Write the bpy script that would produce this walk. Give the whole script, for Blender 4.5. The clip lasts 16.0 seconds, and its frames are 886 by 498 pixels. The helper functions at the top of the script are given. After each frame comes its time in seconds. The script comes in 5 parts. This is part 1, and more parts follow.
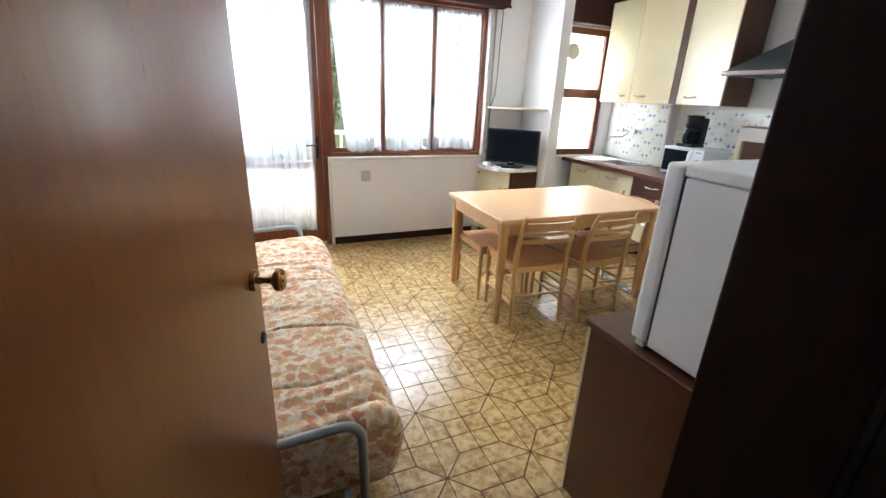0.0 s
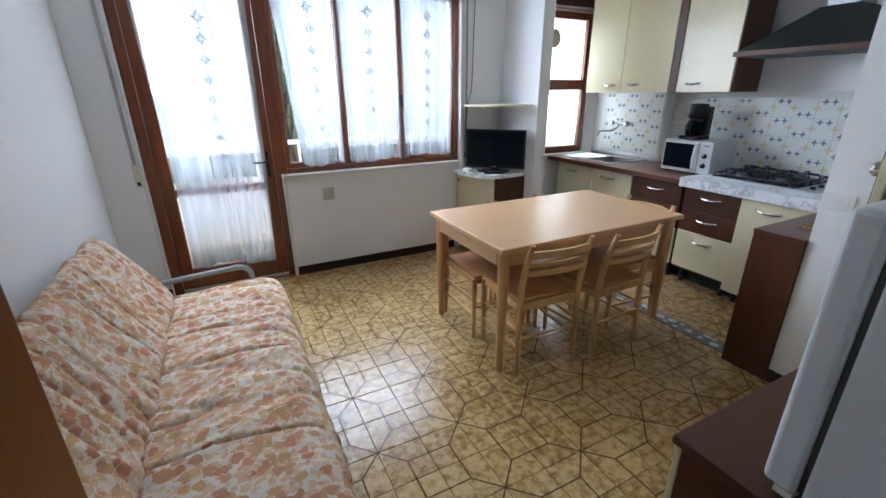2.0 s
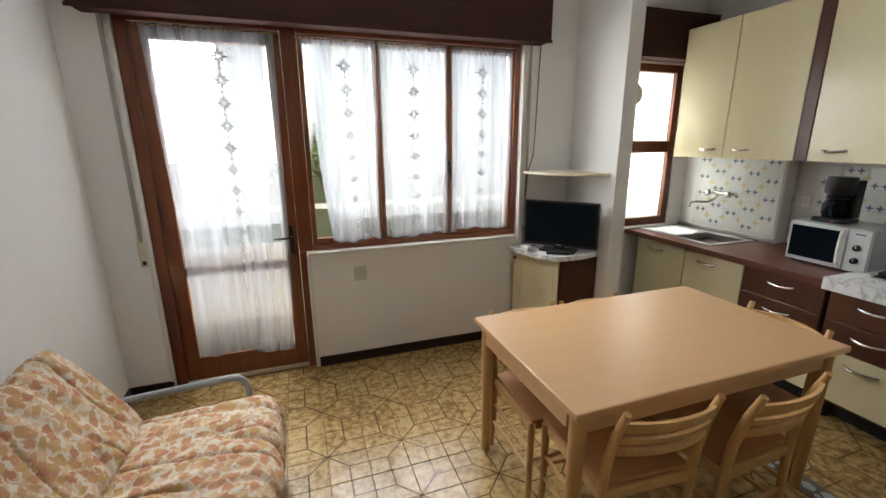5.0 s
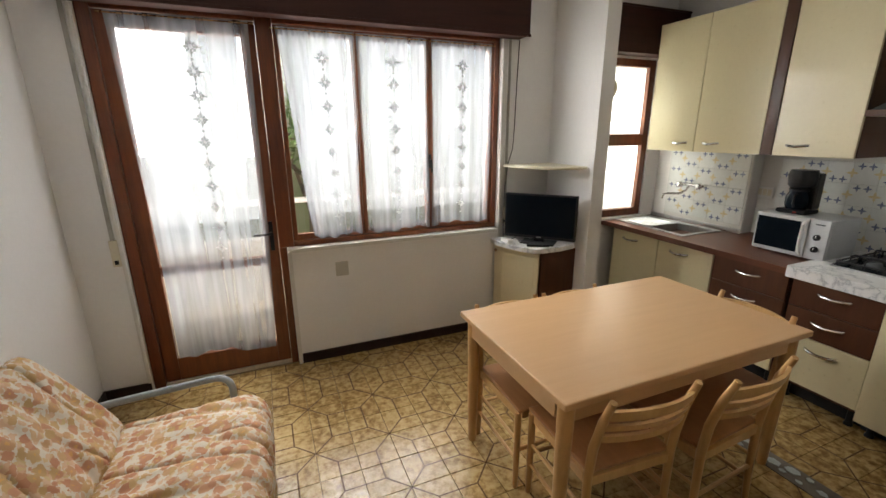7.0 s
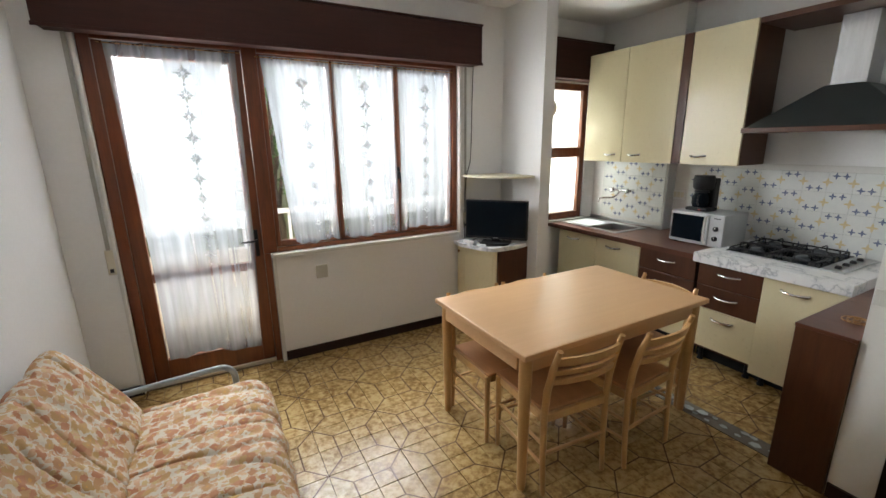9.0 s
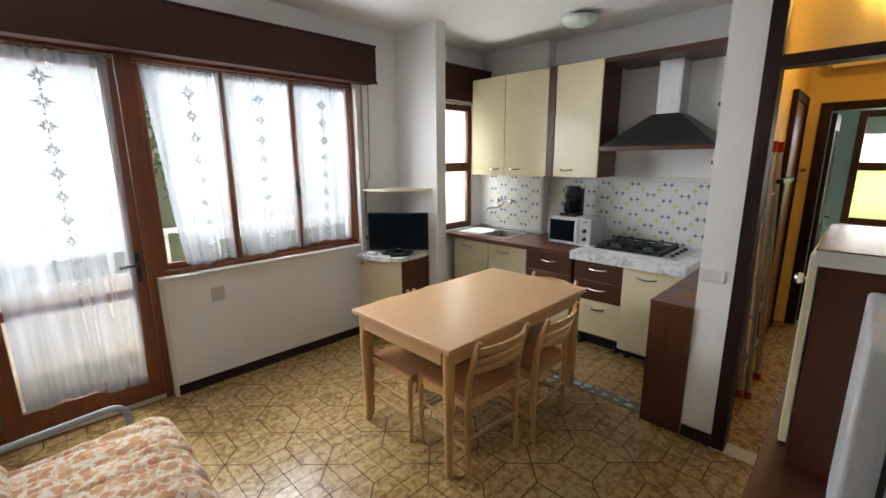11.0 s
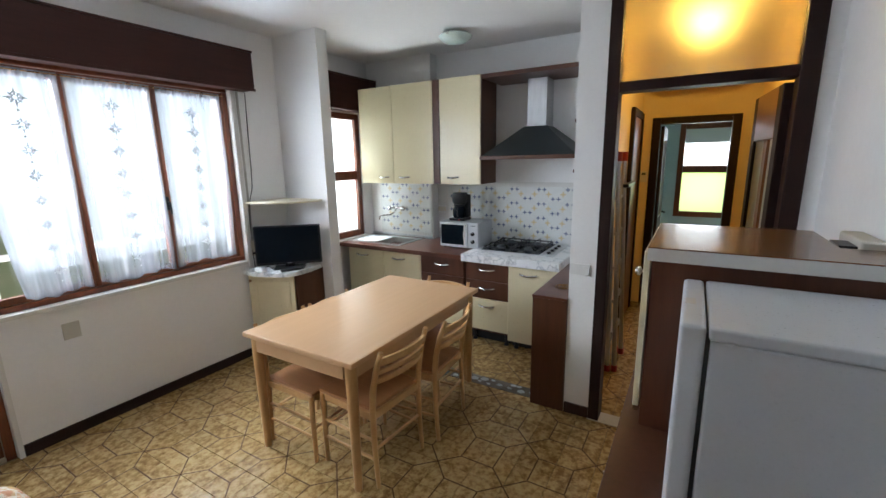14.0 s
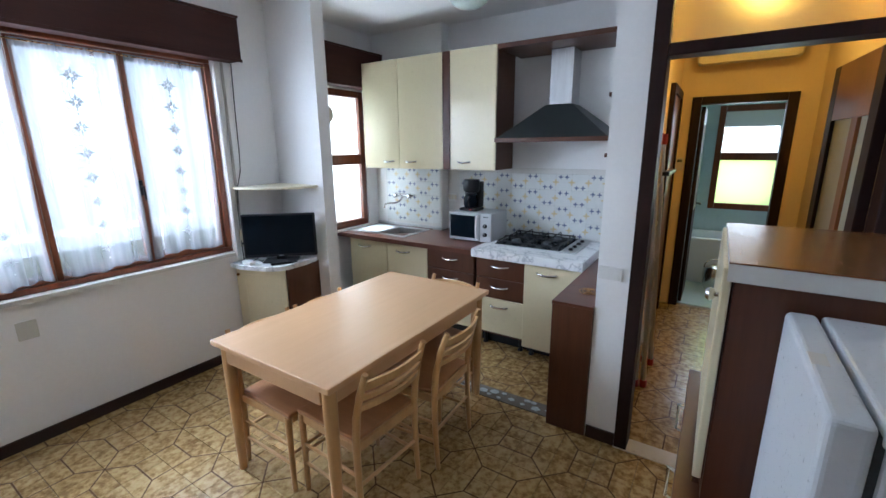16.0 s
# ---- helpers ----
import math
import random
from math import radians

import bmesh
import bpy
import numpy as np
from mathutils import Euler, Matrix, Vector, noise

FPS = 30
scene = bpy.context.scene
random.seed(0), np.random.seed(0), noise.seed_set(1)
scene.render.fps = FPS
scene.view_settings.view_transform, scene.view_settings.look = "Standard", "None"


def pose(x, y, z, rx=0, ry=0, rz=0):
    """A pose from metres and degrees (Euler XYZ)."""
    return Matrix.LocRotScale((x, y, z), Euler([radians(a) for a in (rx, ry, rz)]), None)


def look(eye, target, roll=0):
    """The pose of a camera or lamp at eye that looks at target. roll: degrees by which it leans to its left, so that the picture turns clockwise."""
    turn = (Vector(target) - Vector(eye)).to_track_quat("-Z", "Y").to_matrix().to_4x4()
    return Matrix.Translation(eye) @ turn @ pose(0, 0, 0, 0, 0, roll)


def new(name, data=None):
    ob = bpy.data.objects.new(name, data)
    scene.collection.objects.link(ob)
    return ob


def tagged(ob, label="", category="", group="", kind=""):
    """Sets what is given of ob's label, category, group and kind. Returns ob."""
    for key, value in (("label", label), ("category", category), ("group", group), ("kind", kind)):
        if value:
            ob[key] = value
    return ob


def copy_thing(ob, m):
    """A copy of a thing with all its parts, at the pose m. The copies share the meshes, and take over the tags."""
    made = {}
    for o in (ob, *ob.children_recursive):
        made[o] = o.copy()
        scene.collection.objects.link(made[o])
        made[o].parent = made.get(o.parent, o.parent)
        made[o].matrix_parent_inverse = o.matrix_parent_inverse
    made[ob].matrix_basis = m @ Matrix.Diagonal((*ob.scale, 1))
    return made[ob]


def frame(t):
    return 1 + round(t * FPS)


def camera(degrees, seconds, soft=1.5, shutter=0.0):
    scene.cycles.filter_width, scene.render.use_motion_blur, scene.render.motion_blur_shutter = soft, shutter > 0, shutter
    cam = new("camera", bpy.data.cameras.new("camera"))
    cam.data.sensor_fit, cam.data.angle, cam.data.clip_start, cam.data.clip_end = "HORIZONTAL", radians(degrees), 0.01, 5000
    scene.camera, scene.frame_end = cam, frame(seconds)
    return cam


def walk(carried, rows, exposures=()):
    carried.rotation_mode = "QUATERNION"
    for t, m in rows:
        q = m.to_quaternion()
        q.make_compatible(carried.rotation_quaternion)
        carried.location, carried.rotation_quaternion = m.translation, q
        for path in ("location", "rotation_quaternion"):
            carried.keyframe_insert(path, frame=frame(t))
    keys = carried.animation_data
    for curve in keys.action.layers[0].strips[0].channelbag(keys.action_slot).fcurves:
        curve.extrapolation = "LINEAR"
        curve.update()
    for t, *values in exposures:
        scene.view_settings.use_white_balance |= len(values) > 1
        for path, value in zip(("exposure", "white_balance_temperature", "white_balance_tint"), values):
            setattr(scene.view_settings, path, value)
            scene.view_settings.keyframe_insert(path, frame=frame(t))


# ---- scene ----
cam = camera(92.8, 16.0)

PATH = [
    (0, (0.274, 0.186, 1.465), (1.017, 1.913, 0.782), 2.4),
    (0.5, (0.332, 0.317, 1.474), (1.062, 2.047, 0.785), 1.7),
    (1, (0.402, 0.436, 1.488), (1.135, 2.169, 0.81), 0.5),
    (1.5, (0.433, 0.576, 1.469), (1.247, 2.272, 0.791), 0.3),
    (2, (0.456, 0.75, 1.485), (1.304, 2.422, 0.789), -0.4),
    (2.5, (0.487, 0.882, 1.489), (1.315, 2.572, 0.812), -0.9),
    (3, (0.56, 0.974, 1.495), (1.323, 2.709, 0.857), -0.6),
    (3.5, (0.672, 1.076, 1.521), (1.38, 2.865, 0.977), 0.1),
    (4, (0.744, 1.176, 1.549), (1.419, 3.0, 1.08), 0.5),
    (4.2, (0.747, 1.216, 1.565), (1.405, 3.049, 1.112), 0.2),
    (6.3, (0.92, 1.516, 1.632), (1.555, 3.322, 1.052), -0.7),
    (6.5, (0.879, 1.485, 1.631), (1.561, 3.277, 1.062), -0.4),
    (7, (0.756, 1.387, 1.638), (1.494, 3.165, 1.098), -0.3),
    (7.5, (0.691, 1.271, 1.651), (1.447, 3.052, 1.143), -0.4),
    (8, (0.636, 1.14, 1.637), (1.389, 2.927, 1.149), -0.4),
    (8.5, (0.562, 1.066, 1.65), (1.371, 2.828, 1.162), -0.5),
    (9, (0.488, 1.067, 1.658), (1.424, 2.766, 1.171), -0.7),
    (9.5, (0.381, 1.088, 1.645), (1.47, 2.7, 1.182), -0.5),
    (10, (0.309, 1.087, 1.658), (1.525, 2.607, 1.199), -0.3),
    (10.2, (0.284, 1.089, 1.648), (1.551, 2.571, 1.2), -0.2),
    (12.3, (0.255, 0.992, 1.666), (1.764, 2.235, 1.244), -0.5),
    (12.5, (0.223, 1.005, 1.687), (1.769, 2.203, 1.268), -0.3),
    (13, (0.213, 0.988, 1.7), (1.823, 2.107, 1.307), -0.7),
    (13.5, (0.223, 0.991, 1.701), (1.884, 2.037, 1.315), -0.9),
    (14, (0.229, 1.022, 1.695), (1.913, 2.02, 1.286), -1.0),
    (14.5, (0.251, 1.053, 1.683), (1.933, 2.041, 1.243), -1.2),
    (15, (0.339, 1.098, 1.67), (2.0, 2.111, 1.207), -1.1),
    (15.5, (0.49, 1.147, 1.665), (2.123, 2.202, 1.195), -0.8),
    (16, (0.612, 1.177, 1.665), (2.245, 2.232, 1.196), -0.5),
]
LIGHT = [(0, 1.0, 6300, 10), (0.5, 0.85, 6000, 10), (1, 0.55, 5600, 10), (2, 0.12, 5650, 10), (3, 0.04, 5900, 10), (3.5, 0.0, 6150, 10), (4, -0.04, 6500, 10),
         (6.5, -0.19, 7500, 12), (8, -0.17, 7500, 12), (9, -0.03, 6950, 10), (10, 0.02, 6700, 10), (12.5, 0.05, 6900, 12), (13, 0.07, 6800, 12), (14, 0.12, 6100, 10),
         (14.5, 0.16, 5800, 10), (15.5, 0.2, 5700, 10), (16, 0.22, 5500, 10)]
walk(cam, [(t, look(eye, target, roll)) for t, eye, target, roll in PATH], LIGHT)

# ---------- world and light ----------
world = bpy.data.worlds.new("sky")
scene.world = world
world.use_nodes = True
wn = world.node_tree.nodes
sky = wn.new("ShaderNodeTexSky")
sky.sky_type, sky.sun_disc = "NISHITA", False
sky.sun_elevation, sky.sun_rotation = radians(50), radians(215)
wn["Background"].inputs[1].default_value = 0.055
world.node_tree.links.new(sky.outputs[0], wn["Background"].inputs[0])


def lamp(name, kind, m, energy, color, **more):
    data = bpy.data.lights.new(name, kind)
    data.energy, data.color = energy, color
    ob = new(name, data)
    ob.matrix_basis = m
    return ob, data


sun, sd = lamp("sun", "SUN", look((0, 0, 20), (4.5, 6.4, 0)), 3.0, (1, 0.95, 0.86))
sd.angle = radians(0.6)


def window_light(name, x, y, z, w, h, tilt, spread, watts, out=(0, -1)):
    """Area lamp at a window's opening, added for its daylight: from the high sky (tilt under 0) or thrown up by the
    ground outside.
    """
    c, t = math.cos(radians(tilt)), math.sin(radians(tilt))
    ob, d = lamp(name, "AREA", look((x, y, z), (x + out[0] * c, y + out[1] * c, z + t)), watts, (0.92, 0.965, 1.0))
    d.shape, d.size, d.size_y, d.spread = "RECTANGLE", w, h, radians(spread)


# the bright white sky above the balcony railing
for name, x, w, level in (("balcony_door", 0.29, 1.16, 2.9), ("window", 2.01, 1.76, 4.1), ("kitchen_window", 3.62, 1.0, 7)):
    window_light("horizonlight_" + name, x, 4.78, 1.66, w, 1.30, 0, 150, level)
for name, x, w, high, low in (("balcony_door", 0.39, 0.85, 25, 26), ("window", 1.65, 1.5, 36, 34), ("kitchen_window", 3.62, 0.75, 10, 9)):
    window_light("skylight_" + name, x, 5.1, 2.5, w, 1.2, -46, 64, high)
    window_light("groundlight_" + name, x, 5.05, 0.36, w, 0.9, 58, 64, low)
# fill lamps added outside, aimed sideways to brighten the kitchen wall and pillar
for name, x, w, watts in (("balcony_door", -0.1, 0.9, 16), ("window", 1.2, 1.4, 33)):
    window_light("side_fill_" + name, x, 5.2, 1.95, w, 1.0, -9, 84, watts, (0.62, -0.78))
window_light("skylight_bathroom", 7.36, 0.98, 1.55, 0.72, 1.1, -20, 130, 12, (-1, 0))

# ---------- materials ----------


def material(name):
    m = bpy.data.materials.new(name)
    m.use_nodes = True
    nt = m.node_tree
    return m, nt, nt.nodes["Principled BSDF"]


def node(nt, kind, **sets):
    n = nt.nodes.new(kind)
    for k, v in sets.items():
        if k in n.inputs.keys():
            n.inputs[k].default_value = v
    return n


def coords(nt, stretch=(1, 1, 1), where="Object"):
    tc = nt.nodes.new("ShaderNodeTexCoord")
    mp = nt.nodes.new("ShaderNodeMapping")
    mp.inputs["Scale"].default_value = stretch
    nt.links.new(tc.outputs[where], mp.inputs[0])
    return mp.outputs[0]


def ramp(nt, fac, stops):
    r = nt.nodes.new("ShaderNodeValToRGB")
    while len(r.color_ramp.elements) < len(stops):
        r.color_ramp.elements.new(0.5)
    for e, (p, c) in zip(r.color_ramp.elements, stops):
        e.position, e.color = p, (*c, 1)
    nt.links.new(fac, r.inputs[0])
    return r.outputs[0]


def mixc(nt, fac, a, b, blend="MIX"):
    mx = nt.nodes.new("ShaderNodeMix")
    mx.data_type, mx.blend_type = "RGBA", blend
    for sock, v in ((mx.inputs[0], fac), (mx.inputs[6], a), (mx.inputs[7], b)):
        if isinstance(v, (int, float)):
            sock.default_value = v
        elif isinstance(v, tuple):
            sock.default_value = (*v, 1)
        else:
            nt.links.new(v, sock)
    return mx.outputs[2]


def math_node(nt, op, a, b=None, c=None):
    n = nt.nodes.new("ShaderNodeMath")
    n.operation = op
    for i, v in enumerate((a, b, c)):
        if v is None:
            continue
        if isinstance(v, (int, float)):
            n.inputs[i].default_value = v
        else:
            nt.links.new(v, n.inputs[i])
    return n.outputs[0]


def bump(nt, bsdf, height, strength, dist=0.002):
    b = nt.nodes.new("ShaderNodeBump")
    b.inputs["Strength"].default_value, b.inputs["Distance"].default_value = strength, dist
    nt.links.new(height, b.inputs["Height"])
    nt.links.new(b.outputs[0], bsdf.inputs["Normal"])


def noise_tex(nt, vec, scale, detail=4, rough=0.55):
    n = node(nt, "ShaderNodeTexNoise", Scale=scale, Detail=detail, Roughness=rough)
    nt.links.new(vec, n.inputs["Vector"])
    return n.outputs["Fac"]


def surface(name, dark, light, rough=0.5, scale=3.0, fine=60.0, stretch=(1, 1, 1), metal=0.0, relief=0.1, coat=0.0, wear=0.08):
    """Two scales of variation: broad stains, fine grain."""
    m, nt, b = material(name)
    v = coords(nt, stretch)
    broad = noise_tex(nt, v, scale, 3)
    grain = noise_tex(nt, v, fine, 5, 0.6)
    f = math_node(nt, "ADD", math_node(nt, "MULTIPLY", broad, 0.6), math_node(nt, "MULTIPLY", grain, 0.4))
    nt.links.new(ramp(nt, f, ((0.32, dark), (0.68, light))), b.inputs["Base Color"])
    r = math_node(nt, "MULTIPLY_ADD", grain, wear * 2, rough - wear)
    nt.links.new(r, b.inputs["Roughness"])
    b.inputs["Metallic"].default_value = metal
    if "Coat Weight" in b.inputs.keys():
        b.inputs["Coat Weight"].default_value = coat
    if relief:
        bump(nt, b, grain, relief)
    return m


def wood(name, dark, light, rough=0.35, axis=0, relief=0.12, rings=9.0, coat=0.0):
    s = [14.0, 14.0, 14.0]
    s[axis] = 1.0
    m, nt, b = material(name)
    v = coords(nt, s)
    g1 = noise_tex(nt, v, 2.0, 6, 0.65)
    g2 = noise_tex(nt, v, rings, 8, 0.7)
    f = math_node(nt, "ADD", math_node(nt, "MULTIPLY", g1, 0.62), math_node(nt, "MULTIPLY", g2, 0.38))
    nt.links.new(ramp(nt, f, ((0.3, dark), (0.72, light))), b.inputs["Base Color"])
    nt.links.new(math_node(nt, "MULTIPLY_ADD", g2, 0.16, rough - 0.08), b.inputs["Roughness"])
    b.inputs["Coat Weight"].default_value = coat
    b.inputs["Coat Roughness"].default_value = 0.15
    bump(nt, b, g2, relief, 0.001)
    return m


M = {}
M["plaster"] = surface("white_wall_paint", (0.77, 0.765, 0.755), (0.83, 0.825, 0.815), 0.75, 1.2, 45, relief=0.25)
M["ceiling"] = surface("ceiling_paint", (0.77, 0.765, 0.75), (0.83, 0.825, 0.81), 0.85, 1.0, 30, relief=0.2)
M["hall_paint"] = surface("ochre_hall_paint", (0.74, 0.58, 0.32), (0.80, 0.65, 0.38), 0.7, 1.4, 40, relief=0.2)
M["bath_tile"] = surface("pale_blue_bath_tile", (0.42, 0.56, 0.60), (0.52, 0.65, 0.68), 0.2, 2.0, 30, relief=0.05)
M["frame"] = wood("stained_window_wood", (0.082, 0.019, 0.0062), (0.23, 0.06, 0.017), 0.32, 2, coat=0.25)
M["box"] = wood("dark_shutter_box_wood", (0.026, 0.007, 0.0045), (0.052, 0.0145, 0.009), 0.55, 0)
M["door"] = wood("varnished_door_wood", (0.19, 0.062, 0.016), (0.255, 0.092, 0.026), 0.3, 2, relief=0.015, coat=0.3)
M["jamb"] = wood("dark_jamb_wood", (0.014, 0.006, 0.005), (0.028, 0.011, 0.008), 0.55, 2)
M["base"] = surface("dark_baseboard", (0.02, 0.009, 0.008), (0.035, 0.016, 0.013), 0.4, 4, 60)
M["beech"] = wood("beech_wood", (0.46, 0.255, 0.098), (0.60, 0.36, 0.155), 0.4, 2, relief=0.06)
M["beech_top"] = wood("beech_table_top", (0.545, 0.325, 0.165), (0.60, 0.37, 0.195), 0.36, 0, relief=0.03)
M["seat"] = wood("brown_seat_wood", (0.31, 0.135, 0.05), (0.43, 0.205, 0.083), 0.3, 1)
M["cream"] = surface("cream_lacquer", (0.66, 0.585, 0.38), (0.71, 0.635, 0.425), 0.3, 1.5, 40, relief=0.02, coat=0.2)
M["brown"] = wood("brown_laminate", (0.056, 0.0165, 0.0065), (0.096, 0.031, 0.0125), 0.36, 2, relief=0.04)
M["brown_top"] = wood("brown_worktop", (0.075, 0.022, 0.012), (0.13, 0.042, 0.022), 0.3, 1, relief=0.03)
M["cherry_top"] = wood("glossy_brown_top", (0.12, 0.048, 0.015), (0.20, 0.085, 0.03), 0.25, 0, relief=0.02, coat=0.3)
M["white_edge"] = surface("white_edge_band", (0.62, 0.61, 0.58), (0.7, 0.69, 0.66), 0.45)
M["white_enamel"] = surface("white_enamel", (0.715, 0.755, 0.80), (0.765, 0.805, 0.85), 0.3, 1.0, 120, relief=0.06)
M["gasket"] = surface("grey_door_seal", (0.06, 0.07, 0.08), (0.1, 0.11, 0.12), 0.6)
M["chrome"] = surface("brushed_chrome", (0.55, 0.55, 0.55), (0.72, 0.71, 0.70), 0.22, 4, 90, metal=1.0, relief=0.02)
M["steel"] = surface("brushed_steel", (0.5, 0.51, 0.52), (0.66, 0.67, 0.68), 0.3, 3, 80, (1, 12, 1), metal=1.0, relief=0.03)
M["tube"] = surface("grey_enamelled_tube", (0.22, 0.25, 0.27), (0.30, 0.33, 0.35), 0.35, 5, 60)
M["brass"] = surface("worn_brass", (0.28, 0.15, 0.06), (0.42, 0.25, 0.11), 0.28, 8, 60, metal=1.0)
M["black"] = surface("black_plastic", (0.010, 0.010, 0.012), (0.02, 0.02, 0.022), 0.35, 5, 80)
M["screen"] = surface("dark_screen_glass", (0.003, 0.006, 0.010), (0.005, 0.009, 0.014), 0.16, 2, 20, relief=0)
M["iron"] = surface("black_cast_iron", (0.008, 0.008, 0.01), (0.02, 0.02, 0.024), 0.5, 10, 120, relief=0.3)
M["hood"] = surface("slate_hood_metal", (0.035, 0.042, 0.044), (0.055, 0.064, 0.066), 0.42, 2, 60, metal=0.4)
M["silver"] = surface("silver_plastic", (0.46, 0.475, 0.49), (0.54, 0.555, 0.57), 0.38, 4, 100, metal=0.2)
M["ivory"] = surface("ivory_plastic", (0.60, 0.55, 0.42), (0.66, 0.61, 0.48), 0.4, 5, 50)
M["grey_plate"] = surface("painted_vent_cover", (0.50, 0.48, 0.42), (0.55, 0.53, 0.46), 0.6)
M["white_plastic"] = surface("white_plastic", (0.68, 0.68, 0.66), (0.75, 0.75, 0.73), 0.4)
M["strap"] = surface("grey_webbing_strap", (0.33, 0.32, 0.29), (0.42, 0.41, 0.37), 0.8, 10, 200, relief=0.4)
M["shelf"] = surface("cream_shelf_board", (0.68, 0.62, 0.46), (0.74, 0.69, 0.54), 0.5)
M["red"] = surface("red_plastic", (0.30, 0.015, 0.012), (0.42, 0.03, 0.02), 0.4)
M["leaf"] = surface("green_leaves", (0.05, 0.12, 0.025), (0.12, 0.22, 0.05), 0.55, 6, 30)
M["bark"] = surface("bark", (0.09, 0.06, 0.04), (0.17, 0.12, 0.08), 0.9, 8, 50, relief=0.6)
M["render"] = surface("cream_render", (0.6, 0.56, 0.48), (0.68, 0.64, 0.56), 0.85, 2, 40, relief=0.4)
M["ground"] = surface("lawn_and_gravel", (0.08, 0.11, 0.04), (0.16, 0.17, 0.09), 0.95, 0.4, 6, relief=0.5)
M["stone"] = surface("marble_threshold", (0.50, 0.43, 0.32), (0.60, 0.53, 0.42), 0.3, 5, 30, relief=0.05)
M["pebble"] = surface("pale_mosaic_stone", (0.26, 0.29, 0.31), (0.45, 0.49, 0.50), 0.4, 14, 60, relief=0.2)
M["cement"] = surface("grey_brown_cement", (0.085, 0.07, 0.055), (0.15, 0.125, 0.10), 0.7, 9, 80, relief=0.5)


def grout_material():
    m, nt, b = material("tile_grout")
    v = coords(nt)
    nt.links.new(ramp(nt, noise_tex(nt, v, 6, 4), ((0.3, (0.16, 0.105, 0.045)), (0.7, (0.24, 0.165, 0.08)))), b.inputs["Base Color"])
    b.inputs["Roughness"].default_value = 0.75
    return m


def floor_tile_material():
    """Glazed ochre tile with brown mottling and an incised dark line: from one corner to the middle, then to two sides."""
    m, nt, b = material("ochre_glazed_floor_tile")
    geo = nt.nodes.new("ShaderNodeNewGeometry")
    sep = nt.nodes.new("ShaderNodeSeparateXYZ")
    nt.links.new(geo.outputs["Position"], sep.inputs[0])

    def fold(s, off):
        # distance to the nearest star line, 0 to 0.2
        q = math_node(nt, "ADD", s, 40.0 - off)
        q = math_node(nt, "MODULO", q, 0.4)
        return math_node(nt, "SUBTRACT", 0.2, math_node(nt, "ABSOLUTE", math_node(nt, "SUBTRACT", q, 0.2)))
    u, v = fold(sep.outputs[0], 0.04), fold(sep.outputs[1], 0.155)
    wob = math_node(nt, "MULTIPLY", math_node(nt, "SUBTRACT", noise_tex(nt, geo.outputs["Position"], 45, 2), 0.5), 0.004)
    lo, hi = math_node(nt, "MINIMUM", u, v), math_node(nt, "MAXIMUM", u, v)
    diag = math_node(nt, "MULTIPLY", math_node(nt, "SUBTRACT", hi, lo), 0.707)
    in1 = math_node(nt, "LESS_THAN", hi, 0.1015)
    d1 = math_node(nt, "ADD", math_node(nt, "ABSOLUTE", diag), math_node(nt, "MULTIPLY", math_node(nt, "SUBTRACT", 1.0, in1), 1.0))
    d2 = math_node(nt, "ADD", math_node(nt, "ABSOLUTE", math_node(nt, "SUBTRACT", lo, 0.1)), math_node(nt, "MULTIPLY", math_node(nt, "LESS_THAN", hi, 0.0985), 1.0))
    d = math_node(nt, "ADD", math_node(nt, "MINIMUM", d1, d2), wob)
    line = nt.nodes.new("ShaderNodeMapRange")
    line.interpolation_type = "SMOOTHSTEP"
    line.inputs["From Min"].default_value, line.inputs["From Max"].default_value = 0.0024, 0.0058
    line.inputs["To Min"].default_value, line.inputs["To Max"].default_value = 1.0, 0.0
    nt.links.new(d, line.inputs["Value"])
    info = nt.nodes.new("ShaderNodeObjectInfo")
    shift = nt.nodes.new("ShaderNodeVectorMath")
    shift.operation = "ADD"
    nt.links.new(geo.outputs["Position"], shift.inputs[0])
    nt.links.new(math_node(nt, "MULTIPLY", info.outputs["Random"], 3.0), shift.inputs[1])
    pos = shift.outputs[0]
    mot = noise_tex(nt, pos, 26, 5, 0.62)
    broad = noise_tex(nt, geo.outputs["Position"], 1.6, 3)
    f = math_node(nt, "ADD", math_node(nt, "MULTIPLY", mot, 0.8), math_node(nt, "MULTIPLY", broad, 0.2))
    f = math_node(nt, "ADD", f, math_node(nt, "MULTIPLY", math_node(nt, "SUBTRACT", info.outputs["Random"], 0.5), 0.05))
    col = ramp(nt, f, ((0.37, (0.20, 0.115, 0.04)), (0.46, (0.31, 0.195, 0.075)), (0.55, (0.42, 0.285, 0.12)), (0.68, (0.49, 0.355, 0.165))))
    col = mixc(nt, line.outputs[0], col, (0.095, 0.048, 0.017))
    nt.links.new(col, b.inputs["Base Color"])
    fine = noise_tex(nt, geo.outputs["Position"], 9, 3)
    rg = math_node(nt, "MULTIPLY_ADD", mot, 0.16, 0.125)
    nt.links.new(math_node(nt, "MULTIPLY_ADD", line.outputs[0], -0.45, 0.5), b.inputs["Specular IOR Level"])
    nt.links.new(math_node(nt, "MULTIPLY_ADD", line.outputs[0], 0.6, rg), b.inputs["Roughness"])
    h = math_node(nt, "SUBTRACT", math_node(nt, "MULTIPLY_ADD", fine, 0.35, math_node(nt, "MULTIPLY", mot, 0.25)), math_node(nt, "MULTIPLY", line.outputs[0], 0.3))
    bump(nt, b, h, 0.12, 0.0015)
    return m


